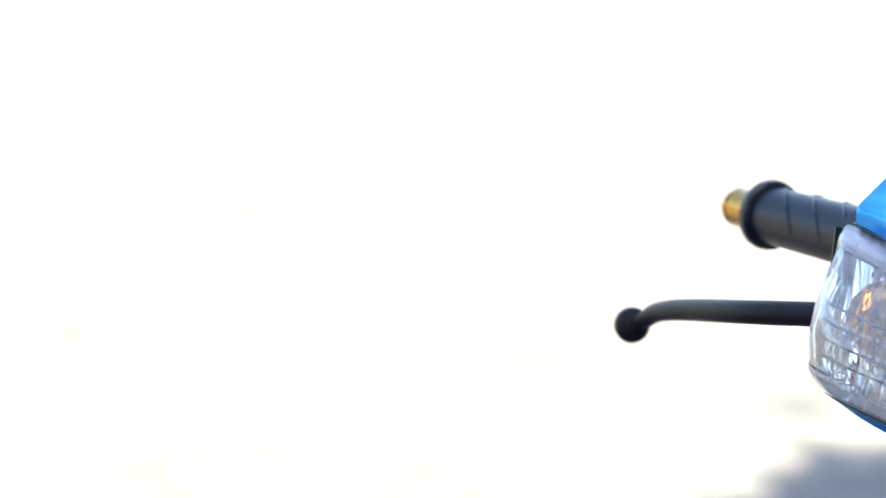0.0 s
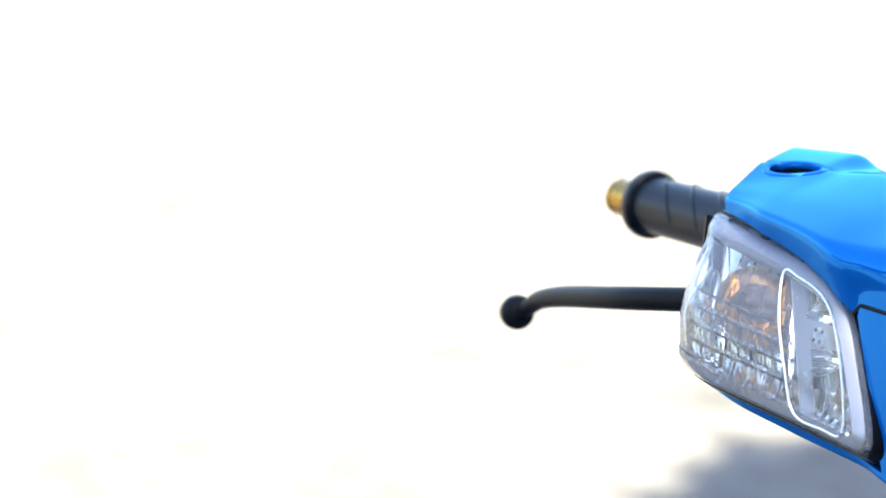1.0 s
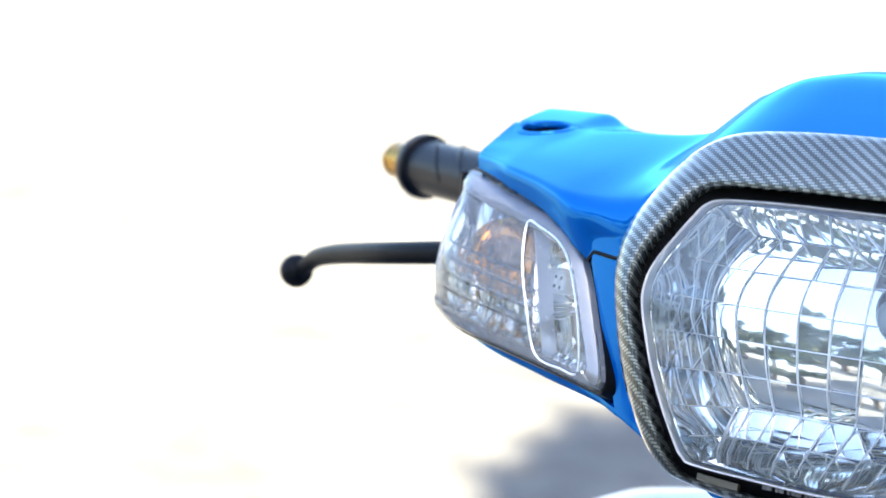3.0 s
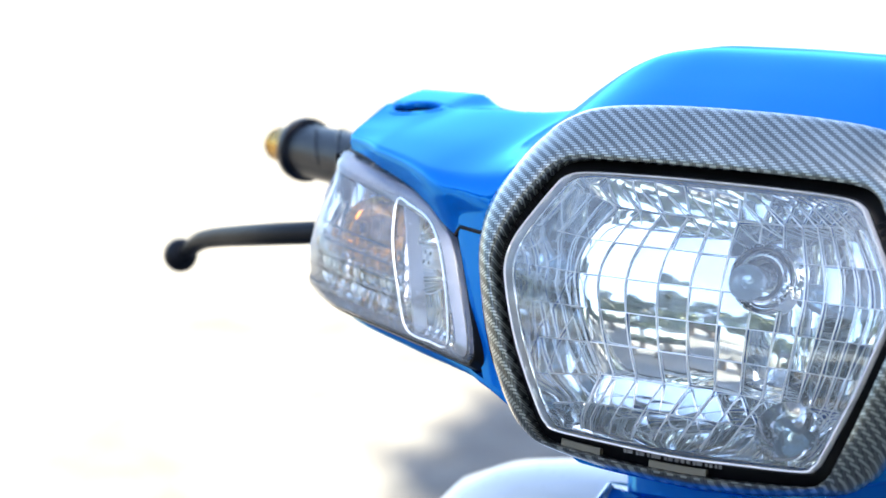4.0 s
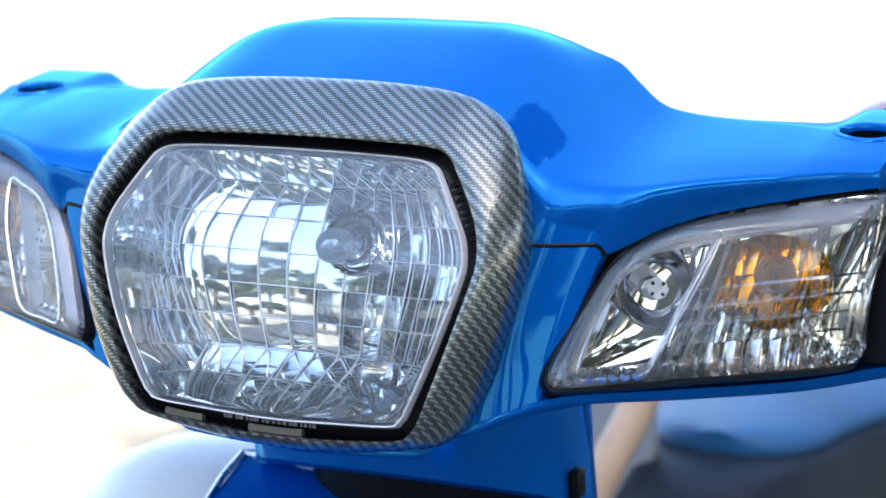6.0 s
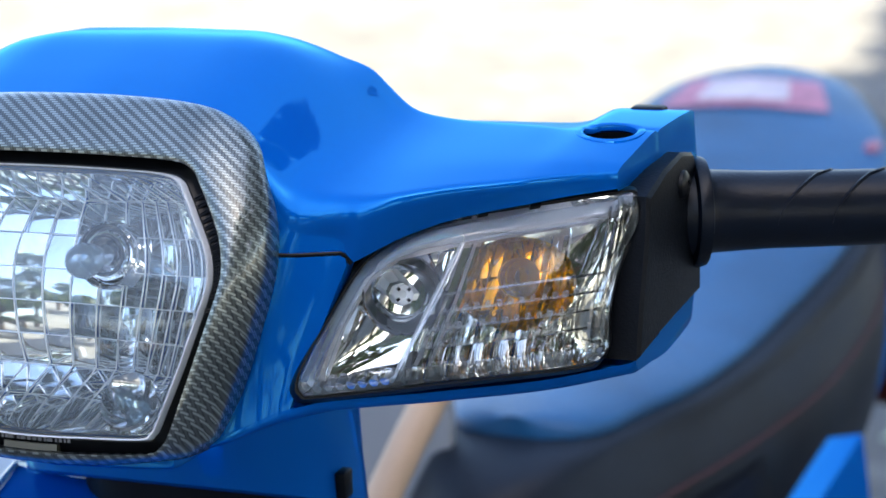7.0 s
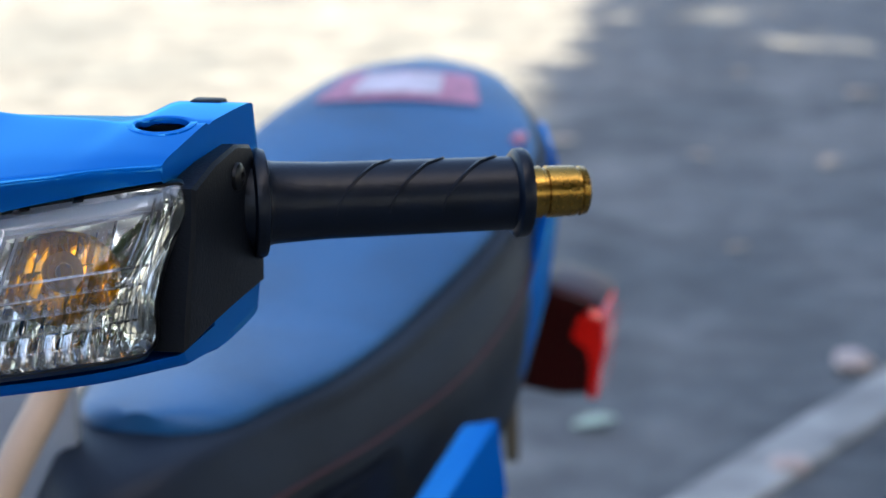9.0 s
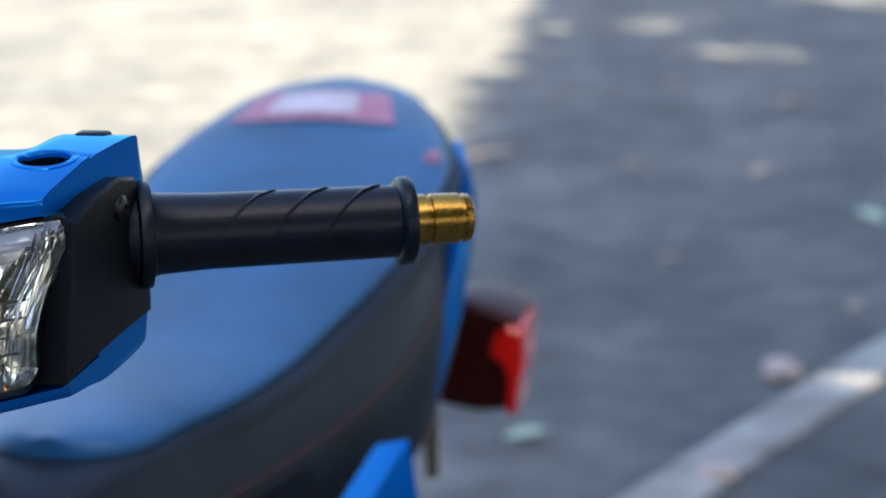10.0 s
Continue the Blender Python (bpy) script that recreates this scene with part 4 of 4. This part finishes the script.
tube(bm, [(-0.0890, -0.1185, 0.9000), (-0.074, -0.121, 0.9005), (-0.052, -0.122, 0.8990), (-0.030, -0.122, 0.8965)], [0.0018, 0.0034, 0.0034, 0.0014], 8)
part("trim_ring", bm, M_SILVER, bike, "thin silver trim on the cowl")
for side in (-1,):
    bm = bmesh.new()
    loft(bm, [oval(side * 0.150, -0.02, 0.868, 0.010, 0.010, power=2.0), oval(side * 0.150, -0.02, 0.866, 0.030, 0.020, power=2.0), oval(side * 0.152, -0.02, 0.861, 0.050, 0.030, power=2.0), oval(side * 0.156, -0.02, 0.850, 0.070, 0.04, power=2.0), oval(side * 0.160, -0.02, 0.83, 0.085, 0.045, power=2.2), oval(side * 0.170, -0.02, 0.78, 0.095, 0.05), oval(side * 0.18, 0.02, 0.60, 0.09, 0.03), oval(side * 0.17, 0.08, 0.35, 0.07, 0.02)], True, True)
    part("leg_shield", bm, M_GREY, bike, "pale grey plastic leg shield")


# ---- seat and tail ----
def axis_x(y):
    return curve(y, [0.2, 0.30, 0.45, 0.60, 0.75, 0.90, 1.2], [-0.004, 0.0, 0.008, 0.020, 0.029, 0.026, 0.003])


K_SEAT = [0.262, 0.275, 0.30, 0.325, 0.36, 0.40, 0.46, 0.53, 0.63, 0.75, 0.90, 1.03, 1.12, 1.17]
Z_SEAT = [0.748, 0.757, 0.765, 0.7685, 0.7695, 0.770, 0.7705, 0.773, 0.784, 0.806, 0.838, 0.862, 0.871, 0.867]
W_SEAT = [0.020, 0.026, 0.036, 0.045, 0.056, 0.067, 0.086, 0.098, 0.110, 0.127, 0.139, 0.110, 0.075, 0.038]
S_SEAT = [0.044, 0.056, 0.066, 0.074, 0.085, 0.096, 0.112, 0.127, 0.146, 0.153, 0.151, 0.122, 0.084, 0.042]


def seat_part(name, ring_of_y, material, label, y0):
    bm = bmesh.new()
    rings = []
    for i in range(56):
        y = y0 + (1.17 - y0) * (i / 55) ** 1.2
        z, c = curve(y, K_SEAT, Z_SEAT), axis_x(y)
        w = curve(y, K_SEAT, W_SEAT)
        if y < y0 + 0.04:
            w *= 0.40 + 0.60 * math.sqrt(1 - (1 - (y - y0) / 0.04) ** 2)
        ring = ring_of_y(w, curve(y, K_SEAT, S_SEAT))
        rings.append([Vector((c + p.x, y, z + p.y)) for p in spline([(a, b, 0) for a, b in ring], 4)])
    loft(bm, rings, True, True)
    part(name, bm, material, bike, label, sharp=60)


seat_part("seat_top", lambda w, o: [(-w * 0.98, -0.012), (-w, -0.006), (-w * 0.93, -0.001), (-w * 0.6, 0.005), (0, 0.008), (w * 0.6, 0.005), (w * 0.93, -0.001), (w, -0.006), (w * 0.98, -0.012)], M_VINYL_TOP, "smooth dark vinyl seat top, blued for the sky it reflects", 0.338)
seat_part("seat_side", lambda w, o: [(-o * 0.95, -0.16), (-o * 1.02, -0.10), (-o, -0.06), (-0.5 * (w + o), -0.026), (-w, -0.010), (0, -0.007), (w, -0.010), (0.5 * (w + o), -0.026), (o, -0.06), (o * 1.02, -0.10), (o * 0.95, -0.16)], M_VINYL, "black vinyl seat side", 0.262)
for sgn in (1, -1):
    bm = bmesh.new()
    pts = []
    for i in range(46):
        y = 0.34 + 0.80 * i / 45
        pts.append(Vector((axis_x(y) + sgn * curve(y, K_SEAT, S_SEAT) * 1.0, y, curve(y, K_SEAT, Z_SEAT) - 0.058)))
    tube(bm, pts, 0.0015, 6)
    part("seat_piping", bm, surface("red_piping", (0.05, 0.010, 0.016), 0.6), bike, "dark red piping")


def seat_patch(y0, y1, f0, f1, lift):
    """A patch that lies on the seat's top."""
    bm = bmesh.new()
    rows = []
    for i in range(7):
        y = y0 + (y1 - y0) * i / 6
        z, w, c = curve(y, K_SEAT, Z_SEAT), curve(y, K_SEAT, W_SEAT), axis_x(y)
        rows.append([Vector((c + w * (f0 + (f1 - f0) * k / 8), y, z + lift + 0.008 - 0.009 * abs(f0 + (f1 - f0) * k / 8) ** 1.6)) for k in range(9)])
    loft(bm, rows, closed=False)
    return bm


part("seat_label", seat_patch(0.99, 1.075, -0.72, 0.62, 0.0022), M_LABEL, bike, "faded red seat label")
part("seat_label_print", seat_patch(1.005, 1.065, -0.46, 0.30, 0.0036), M_PALE, bike, "pale print on the seat label")
bm = bmesh.new()
block(bm, (0.146, 0.93, 0.836), (0.014, 0.03, 0.024), bevel=0.005)
part("seat_tag", bm, M_LABEL, bike, "small red tag on the seat's side")

# tail fairing sides, body and lamp
for sgn in (1,):
    bm = bmesh.new()
    strip = []
    for y, x, z, h in ((0.70, 0.146, 0.676, 0.018), (0.76, 0.153, 0.712, 0.034), (0.84, 0.160, 0.765, 0.042), (0.95, 0.154, 0.80, 0.036), (1.06, 0.130, 0.82, 0.026)):
        c = axis_x(y)
        strip.append([Vector((c + sgn * (x - 0.014), y, z + h * 0.3)), Vector((c + sgn * x, y, z + h * 0.5)), Vector((c + sgn * (x + 0.004), y, z)), Vector((c + sgn * x, y, z - h)), Vector((c + sgn * (x - 0.014), y, z - h))])
    loft(bm, strip, True, True)
    part("tail_fairing", bm, M_BLUE, bike, "glossy blue tail fairing strip")
    bm = bmesh.new()
    strip = []
    for y, x, zt, zb in ((0.20, 0.05, 0.49, 0.34), (0.30, 0.10, 0.54, 0.36), (0.40, 0.128, 0.605, 0.40), (0.50, 0.160, 0.664, 0.48), (0.55, 0.180, 0.703, 0.60)):
        c = axis_x(y)
        strip.append([Vector((c + sgn * (x - 0.02), y, zt)), Vector((c + sgn * x, y, zt - 0.004)), Vector((c + sgn * (x + 0.012), y, 0.5 * (zt + zb))), Vector((c + sgn * x, y, zb)), Vector((c + sgn * (x - 0.02), y, zb))])
    strip.append([strip[-1][1].lerp(p, 0.12) + Vector((0.003, 0.012, 0.004)) for p in strip[-1]])
    loft(bm, strip, True, True)
    part("side_panel", bm, M_BLUE, bike, "glossy blue side panel below the seat")
bm = bmesh.new()
loft(bm, [oval(axis_x(0.7), y, z, w, d) for y, z, w, d in ((0.66, 0.70, 0.115, 0.36), (0.64, 0.60, 0.12, 0.34), (0.60, 0.42, 0.10, 0.28), (0.52, 0.28, 0.09, 0.18))], True, True)
part("engine_and_frame", bm, M_BLACK, bike, "dark frame and engine under the seat")
bm = bmesh.new()
tube(bm, spline([(-0.020, 0.275, 0.835), (-0.0285, 0.264, 0.810), (-0.036, 0.235, 0.785), (-0.043, 0.205, 0.755), (-0.050, 0.17, 0.70), (-0.055, 0.15, 0.55)], 6), 0.0115, 14)
part("centre_tunnel", bm, M_TAN, bike, "tan plastic centre tunnel edge")
bm = bmesh.new()
loft(bm, [[Vector((x, 0.315 + d, z)) for x, d in ((-0.15, 0.0), (-0.095, -0.006), (-0.035, 0.0), (-0.035, 0.01), (-0.15, 0.01))] for z in (0.30, 0.55, 0.80, 0.806)], True, True)
part("inner_panel", bm, M_INNER, bike, "grey plastic panel before the seat")
lamp = new("tail_lamp")
lamp.parent = bike
tagged(lamp, "red tail lamp on the rear of the fairing")
bm = bmesh.new()
face = [(0.118, 0.563), (0.122, 0.635), (0.136, 0.668), (0.152, 0.672), (0.186, 0.662), (0.203, 0.652), (0.206, 0.600), (0.198, 0.560), (0.160, 0.556)]
mid = Vector((0.162, 0.612))
rings = []
for y, k in ((1.044, 0.90), (1.048, 0.97), (1.056, 1.0), (1.13, 1.0), (1.15, 0.93)):
    rings.append([Vector((mid.x + (x - mid.x) * k, y, mid.y + (z - mid.y) * k)) for x, z in face])
loft(bm, rings, True, True)
part("lamp_body", bm, M_DKRED, lamp, "dark red lamp body", sharp=40)
bm = bmesh.new()
face = [(0.173, 0.622), (0.180, 0.642), (0.194, 0.652), (0.207, 0.646), (0.2085, 0.612), (0.203, 0.585), (0.199, 0.556), (0.190, 0.555), (0.193, 0.590), (0.188, 0.610)]
loft(bm, [[Vector((0.192 + (x - 0.192) * k, y, 0.612 + (z - 0.612) * k)) for x, z in face] for y, k in ((1.038, 0.86), (1.041, 0.95), (1.050, 1.0), (1.12, 1.0))], True, True)
part("lamp_lens", bm, M_RED, lamp, "bright red lamp lens", sharp=40)
bm = bmesh.new()
tube(bm, spline([(0.150, 0.70, 0.700), (0.150, 0.72, 0.640), (0.146, 0.73, 0.560), (0.140, 0.74, 0.40)], 5), 0.011, 10)
part("frame_stay", bm, M_BLACK, bike, "black stay below the fairing")
bm = bmesh.new()
block(bm, (0.121, 1.00, 0.545), (0.014, 0.006, 0.085), bevel=0.002)
part("tail_strap", bm, M_STRAP, bike, "olive-tan strap below the tail lamp")

# ---- body between steering and seat, below the handlebar ----
bm = bmesh.new()
loft(bm, [oval(0.0, y, z, w, d) for y, z, w, d in ((-0.06, 0.66, 0.060, 0.05), (-0.02, 0.56, 0.065, 0.06), (0.06, 0.46, 0.070, 0.08), (0.16, 0.38, 0.075, 0.10), (0.28, 0.33, 0.080, 0.12))], True, True)
part("main_tube_cover", bm, M_BLUE, bike, "glossy blue main tube cover")
bm = bmesh.new()
rings = []
for i in range(15):
    a = radians(20 + 140 * i / 14)
    rings.append([Vector((x, -0.30 + (0.315 + h) * math.cos(a), 0.285 + (0.315 + h) * math.sin(a))) for x, h in ((-0.055, -0.02), (-0.045, 0.002), (0, 0.012), (0.045, 0.002), (0.055, -0.02), (0.0, 0.004))])
loft(bm, rings, True, True)
part("front_fender", bm, M_BLUE, bike, "glossy blue front fender")
bm = bmesh.new()
tube(bm, [(0.13, 0.30, 0.30), (0.15, 0.55, 0.27), (0.16, 0.80, 0.30), (0.16, 1.05, 0.36)], [0.02, 0.025, 0.04, 0.042], 14)
part("exhaust", bm, M_BLACK, bike, "black exhaust silencer")

# ---- running gear ----
def wheel(y, r):
    w = new("wheel")
    w.parent = bike
    tagged(w, "black spoked motorcycle wheel")
    x, z = axis_x(y) if y > 0 else 0.0, r
    bm = bmesh.new()
    turned(bm, (x - 0.035, y, z), (1, 0, 0), [(0.005, r - 0.05), (0.0, r - 0.03), (0.010, r - 0.008), (0.035, r), (0.060, r - 0.008), (0.070, r - 0.03), (0.065, r - 0.05)], 48, False)
    part("tyre", bm, M_RUBBER, w)
    bm = bmesh.new()
    turned(bm, (x - 0.03, y, z), (1, 0, 0), [(0.0, r - 0.048), (0.03, r - 0.062), (0.06, r - 0.048), (0.03, r - 0.055), (0.0, r - 0.048)], 48, False)
    part("rim", bm, M_SILVER, w)
    bm = bmesh.new()
    turned(bm, (x - 0.05, y, z), (1, 0, 0), [(0.0, 0.02), (0.01, 0.05), (0.09, 0.05), (0.10, 0.02)], 24)
    for i in range(18):
        a = 2 * math.pi * i / 18
        tube(bm, [(x + 0.02 * (-1) ** i, y + 0.045 * math.cos(a), z + 0.045 * math.sin(a)), (x, y + (r - 0.055) * math.cos(a + 0.25), z + (r - 0.055) * math.sin(a + 0.25))], 0.0018, 5)
    part("hub_and_spokes", bm, M_SILVER, w)


wheel(-0.30, 0.285)
wheel(0.90, 0.285)
for x in (-0.075, 0.075):
    bm = bmesh.new()
    tube(bm, [(x, -0.30, 0.285), (x * 0.95, -0.22, 0.50), (x * 0.7, -0.13, 0.72)], [0.018, 0.022, 0.024], 12)
    part("fork_leg", bm, M_SILVER, bike)
bm = bmesh.new()
tube(bm, [(0.12, 0.35, 0.35), (0.20, 0.42, 0.012), (0.23, 0.46, 0.012)], 0.012, 8)
part("side_stand", bm, M_BLACK, bike)

# ---- trees out of view, added to shade the machine and show in its paint ----
def crown_mesh(name, centres, count, size, seed, gaps=(), lean=(0, 0)):
    """Many small leaves scattered in clumps."""
    g = np.random.default_rng(seed)
    c = np.array(centres, float)
    pick = g.integers(0, len(c), count)
    d = g.normal(size=(count, 3))
    d /= np.linalg.norm(d, axis=1, keepdims=True)
    pos = c[pick, :3] + d * (c[pick, 3] * g.uniform(0.25, 1.0, count) ** 0.5)[:, None] * np.array([1, 1, 0.55])
    keep = np.ones(count, bool)
    for gx, gy, rx, ry in gaps:
        off = ((pos[:, 0] - lean[0] * pos[:, 2] - gx) / rx) ** 2 + ((pos[:, 1] - lean[1] * pos[:, 2] - gy) / ry) ** 2
        keep &= (off > 1) | (g.uniform(size=count) < 0.03 + 0.25 * off)
    pos = pos[keep]
    count = len(pos)
    a = g.normal(size=(count, 3))
    a /= np.linalg.norm(a, axis=1, keepdims=True)
    b = np.cross(a, g.normal(size=(count, 3)))
    b /= np.linalg.norm(b, axis=1, keepdims=True)
    s = size * g.uniform(0.6, 1.3, count)[:, None]
    v = np.stack([pos - a * s, pos + b * s * 0.45, pos + a * s, pos - b * s * 0.45], 1).reshape(-1, 3)
    f = np.arange(count * 4).reshape(-1, 4)
    me = bpy.data.meshes.new(name)
    me.from_pydata(v.tolist(), [], f.tolist())
    me.materials.append(M_LEAF)
    return new(name, me)


def tree(base, height, spread, count, seed, clumps=26, leaf=0.13, drops=()):
    t = new("tree")
    t.location = base
    tagged(t, "leafy green tree with a brown trunk, added out of view for reflections", "tree", group="shade trees")
    rng = random.Random(seed)
    centres = []
    bm = bmesh.new()
    tube(bm, spline([(0, 0, -0.1), (0.1, 0.05, height * 0.3), (0, 0.1, height * 0.6), (0.05, 0, height)], 5), [0.26 - 0.009 * i for i in range(16)], 10)
    for i in range(clumps):
        a, r = rng.uniform(0, 2 * math.pi), spread * math.sqrt(rng.uniform(0.02, 1))
        p = Vector((r * math.cos(a), r * math.sin(a), height * rng.uniform(0.78, 1.15)))
        if any((Vector((p.x + base[0], p.y + base[1])) - Vector(q[:2])).length < q[2] for q in drops):
            continue
        centres.append((*p, rng.uniform(0.16, 0.30) * spread))
        tube(bm, spline([(0.02, 0.05, height * rng.uniform(0.45, 0.7)), p * 0.55 + Vector((0, 0, height * 0.3)), p], 4), [0.07 - 0.006 * k for k in range(9)], 6)
    part("trunk", bm, M_BARK, t)
    cr = crown_mesh("crown", centres, count, leaf, seed)
    cr.parent = t
    return t


# The big one stands behind and beside the camera; its shade falls over the machine and the ground beyond it.
H = 9.0
LEAN = Vector((SUN_DIR.x / SUN_DIR.z, SUN_DIR.y / SUN_DIR.z))
big = new("tree")
big.location = (8.8, -5.4, 0)
tagged(big, "wide leafy green tree with a brown trunk, added out of view for reflections", "tree", group="shade trees")
rng = random.Random(11)
centres = []
bm = bmesh.new()
tube(bm, spline([(0, 0, -0.1), (0.1, 0.05, 2.6), (0, 0.1, 5.4), (0.05, 0, H)], 5), [0.30 - 0.010 * i for i in range(16)], 12)
for i in range(430):
    gx, gy = (rng.uniform(-4.5, 7.0), rng.uniform(-6.0, 10.0)) if i < 290 else (rng.uniform(-5.0, 9.0), rng.uniform(-15.0, -6.0))
    edge = -0.62 - 0.12 * max(0.0, gy - 5.5) - (0.7 if gy < 1.6 else 0.0) - (1.2 if gy < 0.0 else 0.0)
    h = H * rng.uniform(0.95, 1.15)
    r = rng.uniform(0.55, 1.0)
    if gx < edge + r * 0.9:
        gx = edge + r * 0.9 + rng.uniform(0, 0.25)
    p = Vector((gx + LEAN.x * h, gy + LEAN.y * h, h)) - Vector(big.location)
    centres.append((*p, r))
    if i % 5 == 0:
        tube(bm, spline([(0.02, 0.05, 4.5 + rng.uniform(0, 2.0)), p * 0.5 + Vector((0, 0, 3.6)), p], 4), [0.09 - 0.008 * k for k in range(9)], 6)
for gx, gy, r in ((-1.40, 2.38, 0.13), (-1.32, 2.12, 0.16), (-1.1, 2.2, 0.3), (0.4, -0.9, 0.5), (0.8, -0.75, 0.55), (1.25, -0.7, 0.5), (0.2, -0.4, 0.35), (0.8, -1.1, 0.5)):
    centres.append((*(Vector((gx + LEAN.x * H, gy + LEAN.y * H, H)) - Vector(big.location)), r))
part("trunk", bm, M_BARK, big)
crown = crown_mesh("crown", centres, 110000, 0.17, 5, [(gx - big.location.x, gy - big.location.y, rx, ry) for gx, gy, rx, ry in ((-0.33, 7.28, 0.38, 0.32), (0.14, 6.66, 0.44, 0.30), (0.50, 8.1, 0.7, 0.42), (0.58, 2.97, 0.24, 0.26), (0.30, 2.33, 0.10, 0.09))], LEAN)
crown.parent = big
for i, (tx, ty, th, ts) in enumerate(((9.5, -6.5, 6.0, 3.0), (-9.5, -7.5, 3.2, 2.0), (-6.0, -10.2, 3.2, 2.1), (-2.0, -11.6, 3.2, 2.0), (3.4, -11.0, 3.6, 2.2), (7.4, -8.0, 5.6, 2.6), (7.0, 0.6, 4.2, 2.2), (8.4, 4.4, 4.6, 2.4), (4.6, 15.5, 5.4, 2.6), (8.2, 14.0, 5.6, 2.7), (10.4, 9.8, 5.4, 2.6))):
    tree((tx, ty, 0), th, ts, 6000, 21 + i, clumps=30, leaf=0.15)
for i, (tx, ty, th, ts) in enumerate(((6.2, -3.0, 2.4, 1.4),)):
    tagged(tree((tx, ty, 0), th, ts, 4000, 51 + i, clumps=22, leaf=0.10), "low leafy green shrub with a brown stem, added out of view to darken reflections", "shrub", group="shrubs")

# an unseen tree behind the machine for the crown in its paint, and a row added behind the camera to darken reflections
tree((2.3, 1.9, 0), 3.9, 1.3, 6500, 71, clumps=30, leaf=0.09)
for i in range(10):
    a = radians(98 + 13.0 * i)
    r = 19.0 + 3.0 * math.sin(2.3 * i)
    tree((r * math.sin(a), r * math.cos(a), 0), 5.2 + 1.2 * math.sin(1.7 * i + 1), 2.9, 3200, 81 + i, clumps=24, leaf=0.30)

for i in range(12):
    a = radians(112 + 8.5 * i)
    r = 12.5 + 1.5 * math.sin(2.9 * i)
    tagged(tree((r * math.sin(a), r * math.cos(a), 0), 1.25 + 0.2 * math.sin(3.1 * i), 1.5, 2600, 111 + i, clumps=18, leaf=0.14), "low leafy green shrub with a brown stem, added out of view to darken reflections", "shrub", group="shrubs")

# pale edging strip let into the ground
bm = bmesh.new()
rows = []
for i in range(16):
    f = i / 15
    c = Vector((0.02 + 1.35 * f, 1.75 + 3.1 * f, 0))
    w = 0.05 + 0.01 * math.sin(7 * f)
    n = Vector((0.91, -0.40, 0))
    rows.append([c - n * w + Vector((0, 0, -0.02)), c - n * w * 0.95 + Vector((0, 0, 0.010)), c + Vector((0, 0, 0.014)), c + n * w * 0.95 + Vector((0, 0, 0.010)), c + n * w + Vector((0, 0, -0.02))])
loft(bm, rows, True, True)
tagged(part("edging_strip", bm, M_KERB), "pale worn concrete edging let into the ground", "edging", kind="structure")


# fallen leaves and two stones on the ground
def fallen_leaf(x, y, turn, size, material, label):
    d, n = Vector((math.cos(turn), math.sin(turn), 0)), Vector((-math.sin(turn), math.cos(turn), 0))
    bm = bmesh.new()
    rows = []
    for i in range(9):
        f = i / 8
        w = 0.29 * size * math.sin(math.pi * min(0.97, 0.06 + 0.9 * f)) ** 0.8
        c = Vector((x, y, 0.006 + 0.11 * size * math.sin(2.2 * f))) + d * size * (f - 0.5)
        rows.append([c - n * w + Vector((0, 0, 0.004)), c, c + n * w + Vector((0, 0, 0.004)), c + n * w + Vector((0, 0, 0.0034)), c - Vector((0, 0, 0.0008)), c - n * w + Vector((0, 0, 0.0034))])
    loft(bm, rows, True, True)
    tagged(part("fallen_leaf", bm, material), label, "leaf", group="fallen leaves")


fallen_leaf(-0.033, 2.485, 0.40, 0.076, M_DRYLEAF, "pale green fallen leaf lying on shaded concrete")
for k, (x, y, size, material) in enumerate(((-0.50, 4.77, 0.11, M_TANLEAF), (0.26, 4.62, 0.09, M_TANLEAF), (0.55, 4.14, 0.10, M_DRYLEAF), (-0.09, 4.66, 0.06, M_TANLEAF), (0.31, 5.60, 0.12, M_TANLEAF), (-0.10, 5.95, 0.10, M_TANLEAF), (0.62, 5.30, 0.08, M_DRYLEAF), (0.10, 3.70, 0.05, M_TANLEAF), (0.52, 3.35, 0.05, M_TANLEAF))):
    fallen_leaf(x, y, 0.9 * k + 0.3, size, material, "pale green fallen leaf lying on shaded concrete" if material == M_DRYLEAF else "dry tan fallen leaf lying on shaded concrete")


def stone(x, y, size, seed):
    g = random.Random(seed)
    bm = bmesh.new()
    bmesh.ops.create_icosphere(bm, subdivisions=3, radius=1.0)
    dirs = [(Vector((g.gauss(0, 1), g.gauss(0, 1), g.gauss(0, 1))).normalized(), g.uniform(0.65, 0.9)) for _ in range(9)]
    for v in bm.verts:
        for d, k in dirs:
            over = v.co.dot(d) - k
            if over > 0:
                v.co -= d * over * 0.85
        v.co = Vector((v.co.x * size, v.co.y * size * 0.8, v.co.z * size * 0.5))
    low = min(v.co.z for v in bm.verts)
    for v in bm.verts:
        v.co += Vector((x, y, -low - 0.004))
    tagged(part("stone", bm, M_PEBBLE, sharp=25), "small pinkish stone lying beside the pale edging", "stone", group="loose stones")


stone(0.312, 2.33, 0.035, 3)
stone(0.392, 2.88, 0.045, 5)
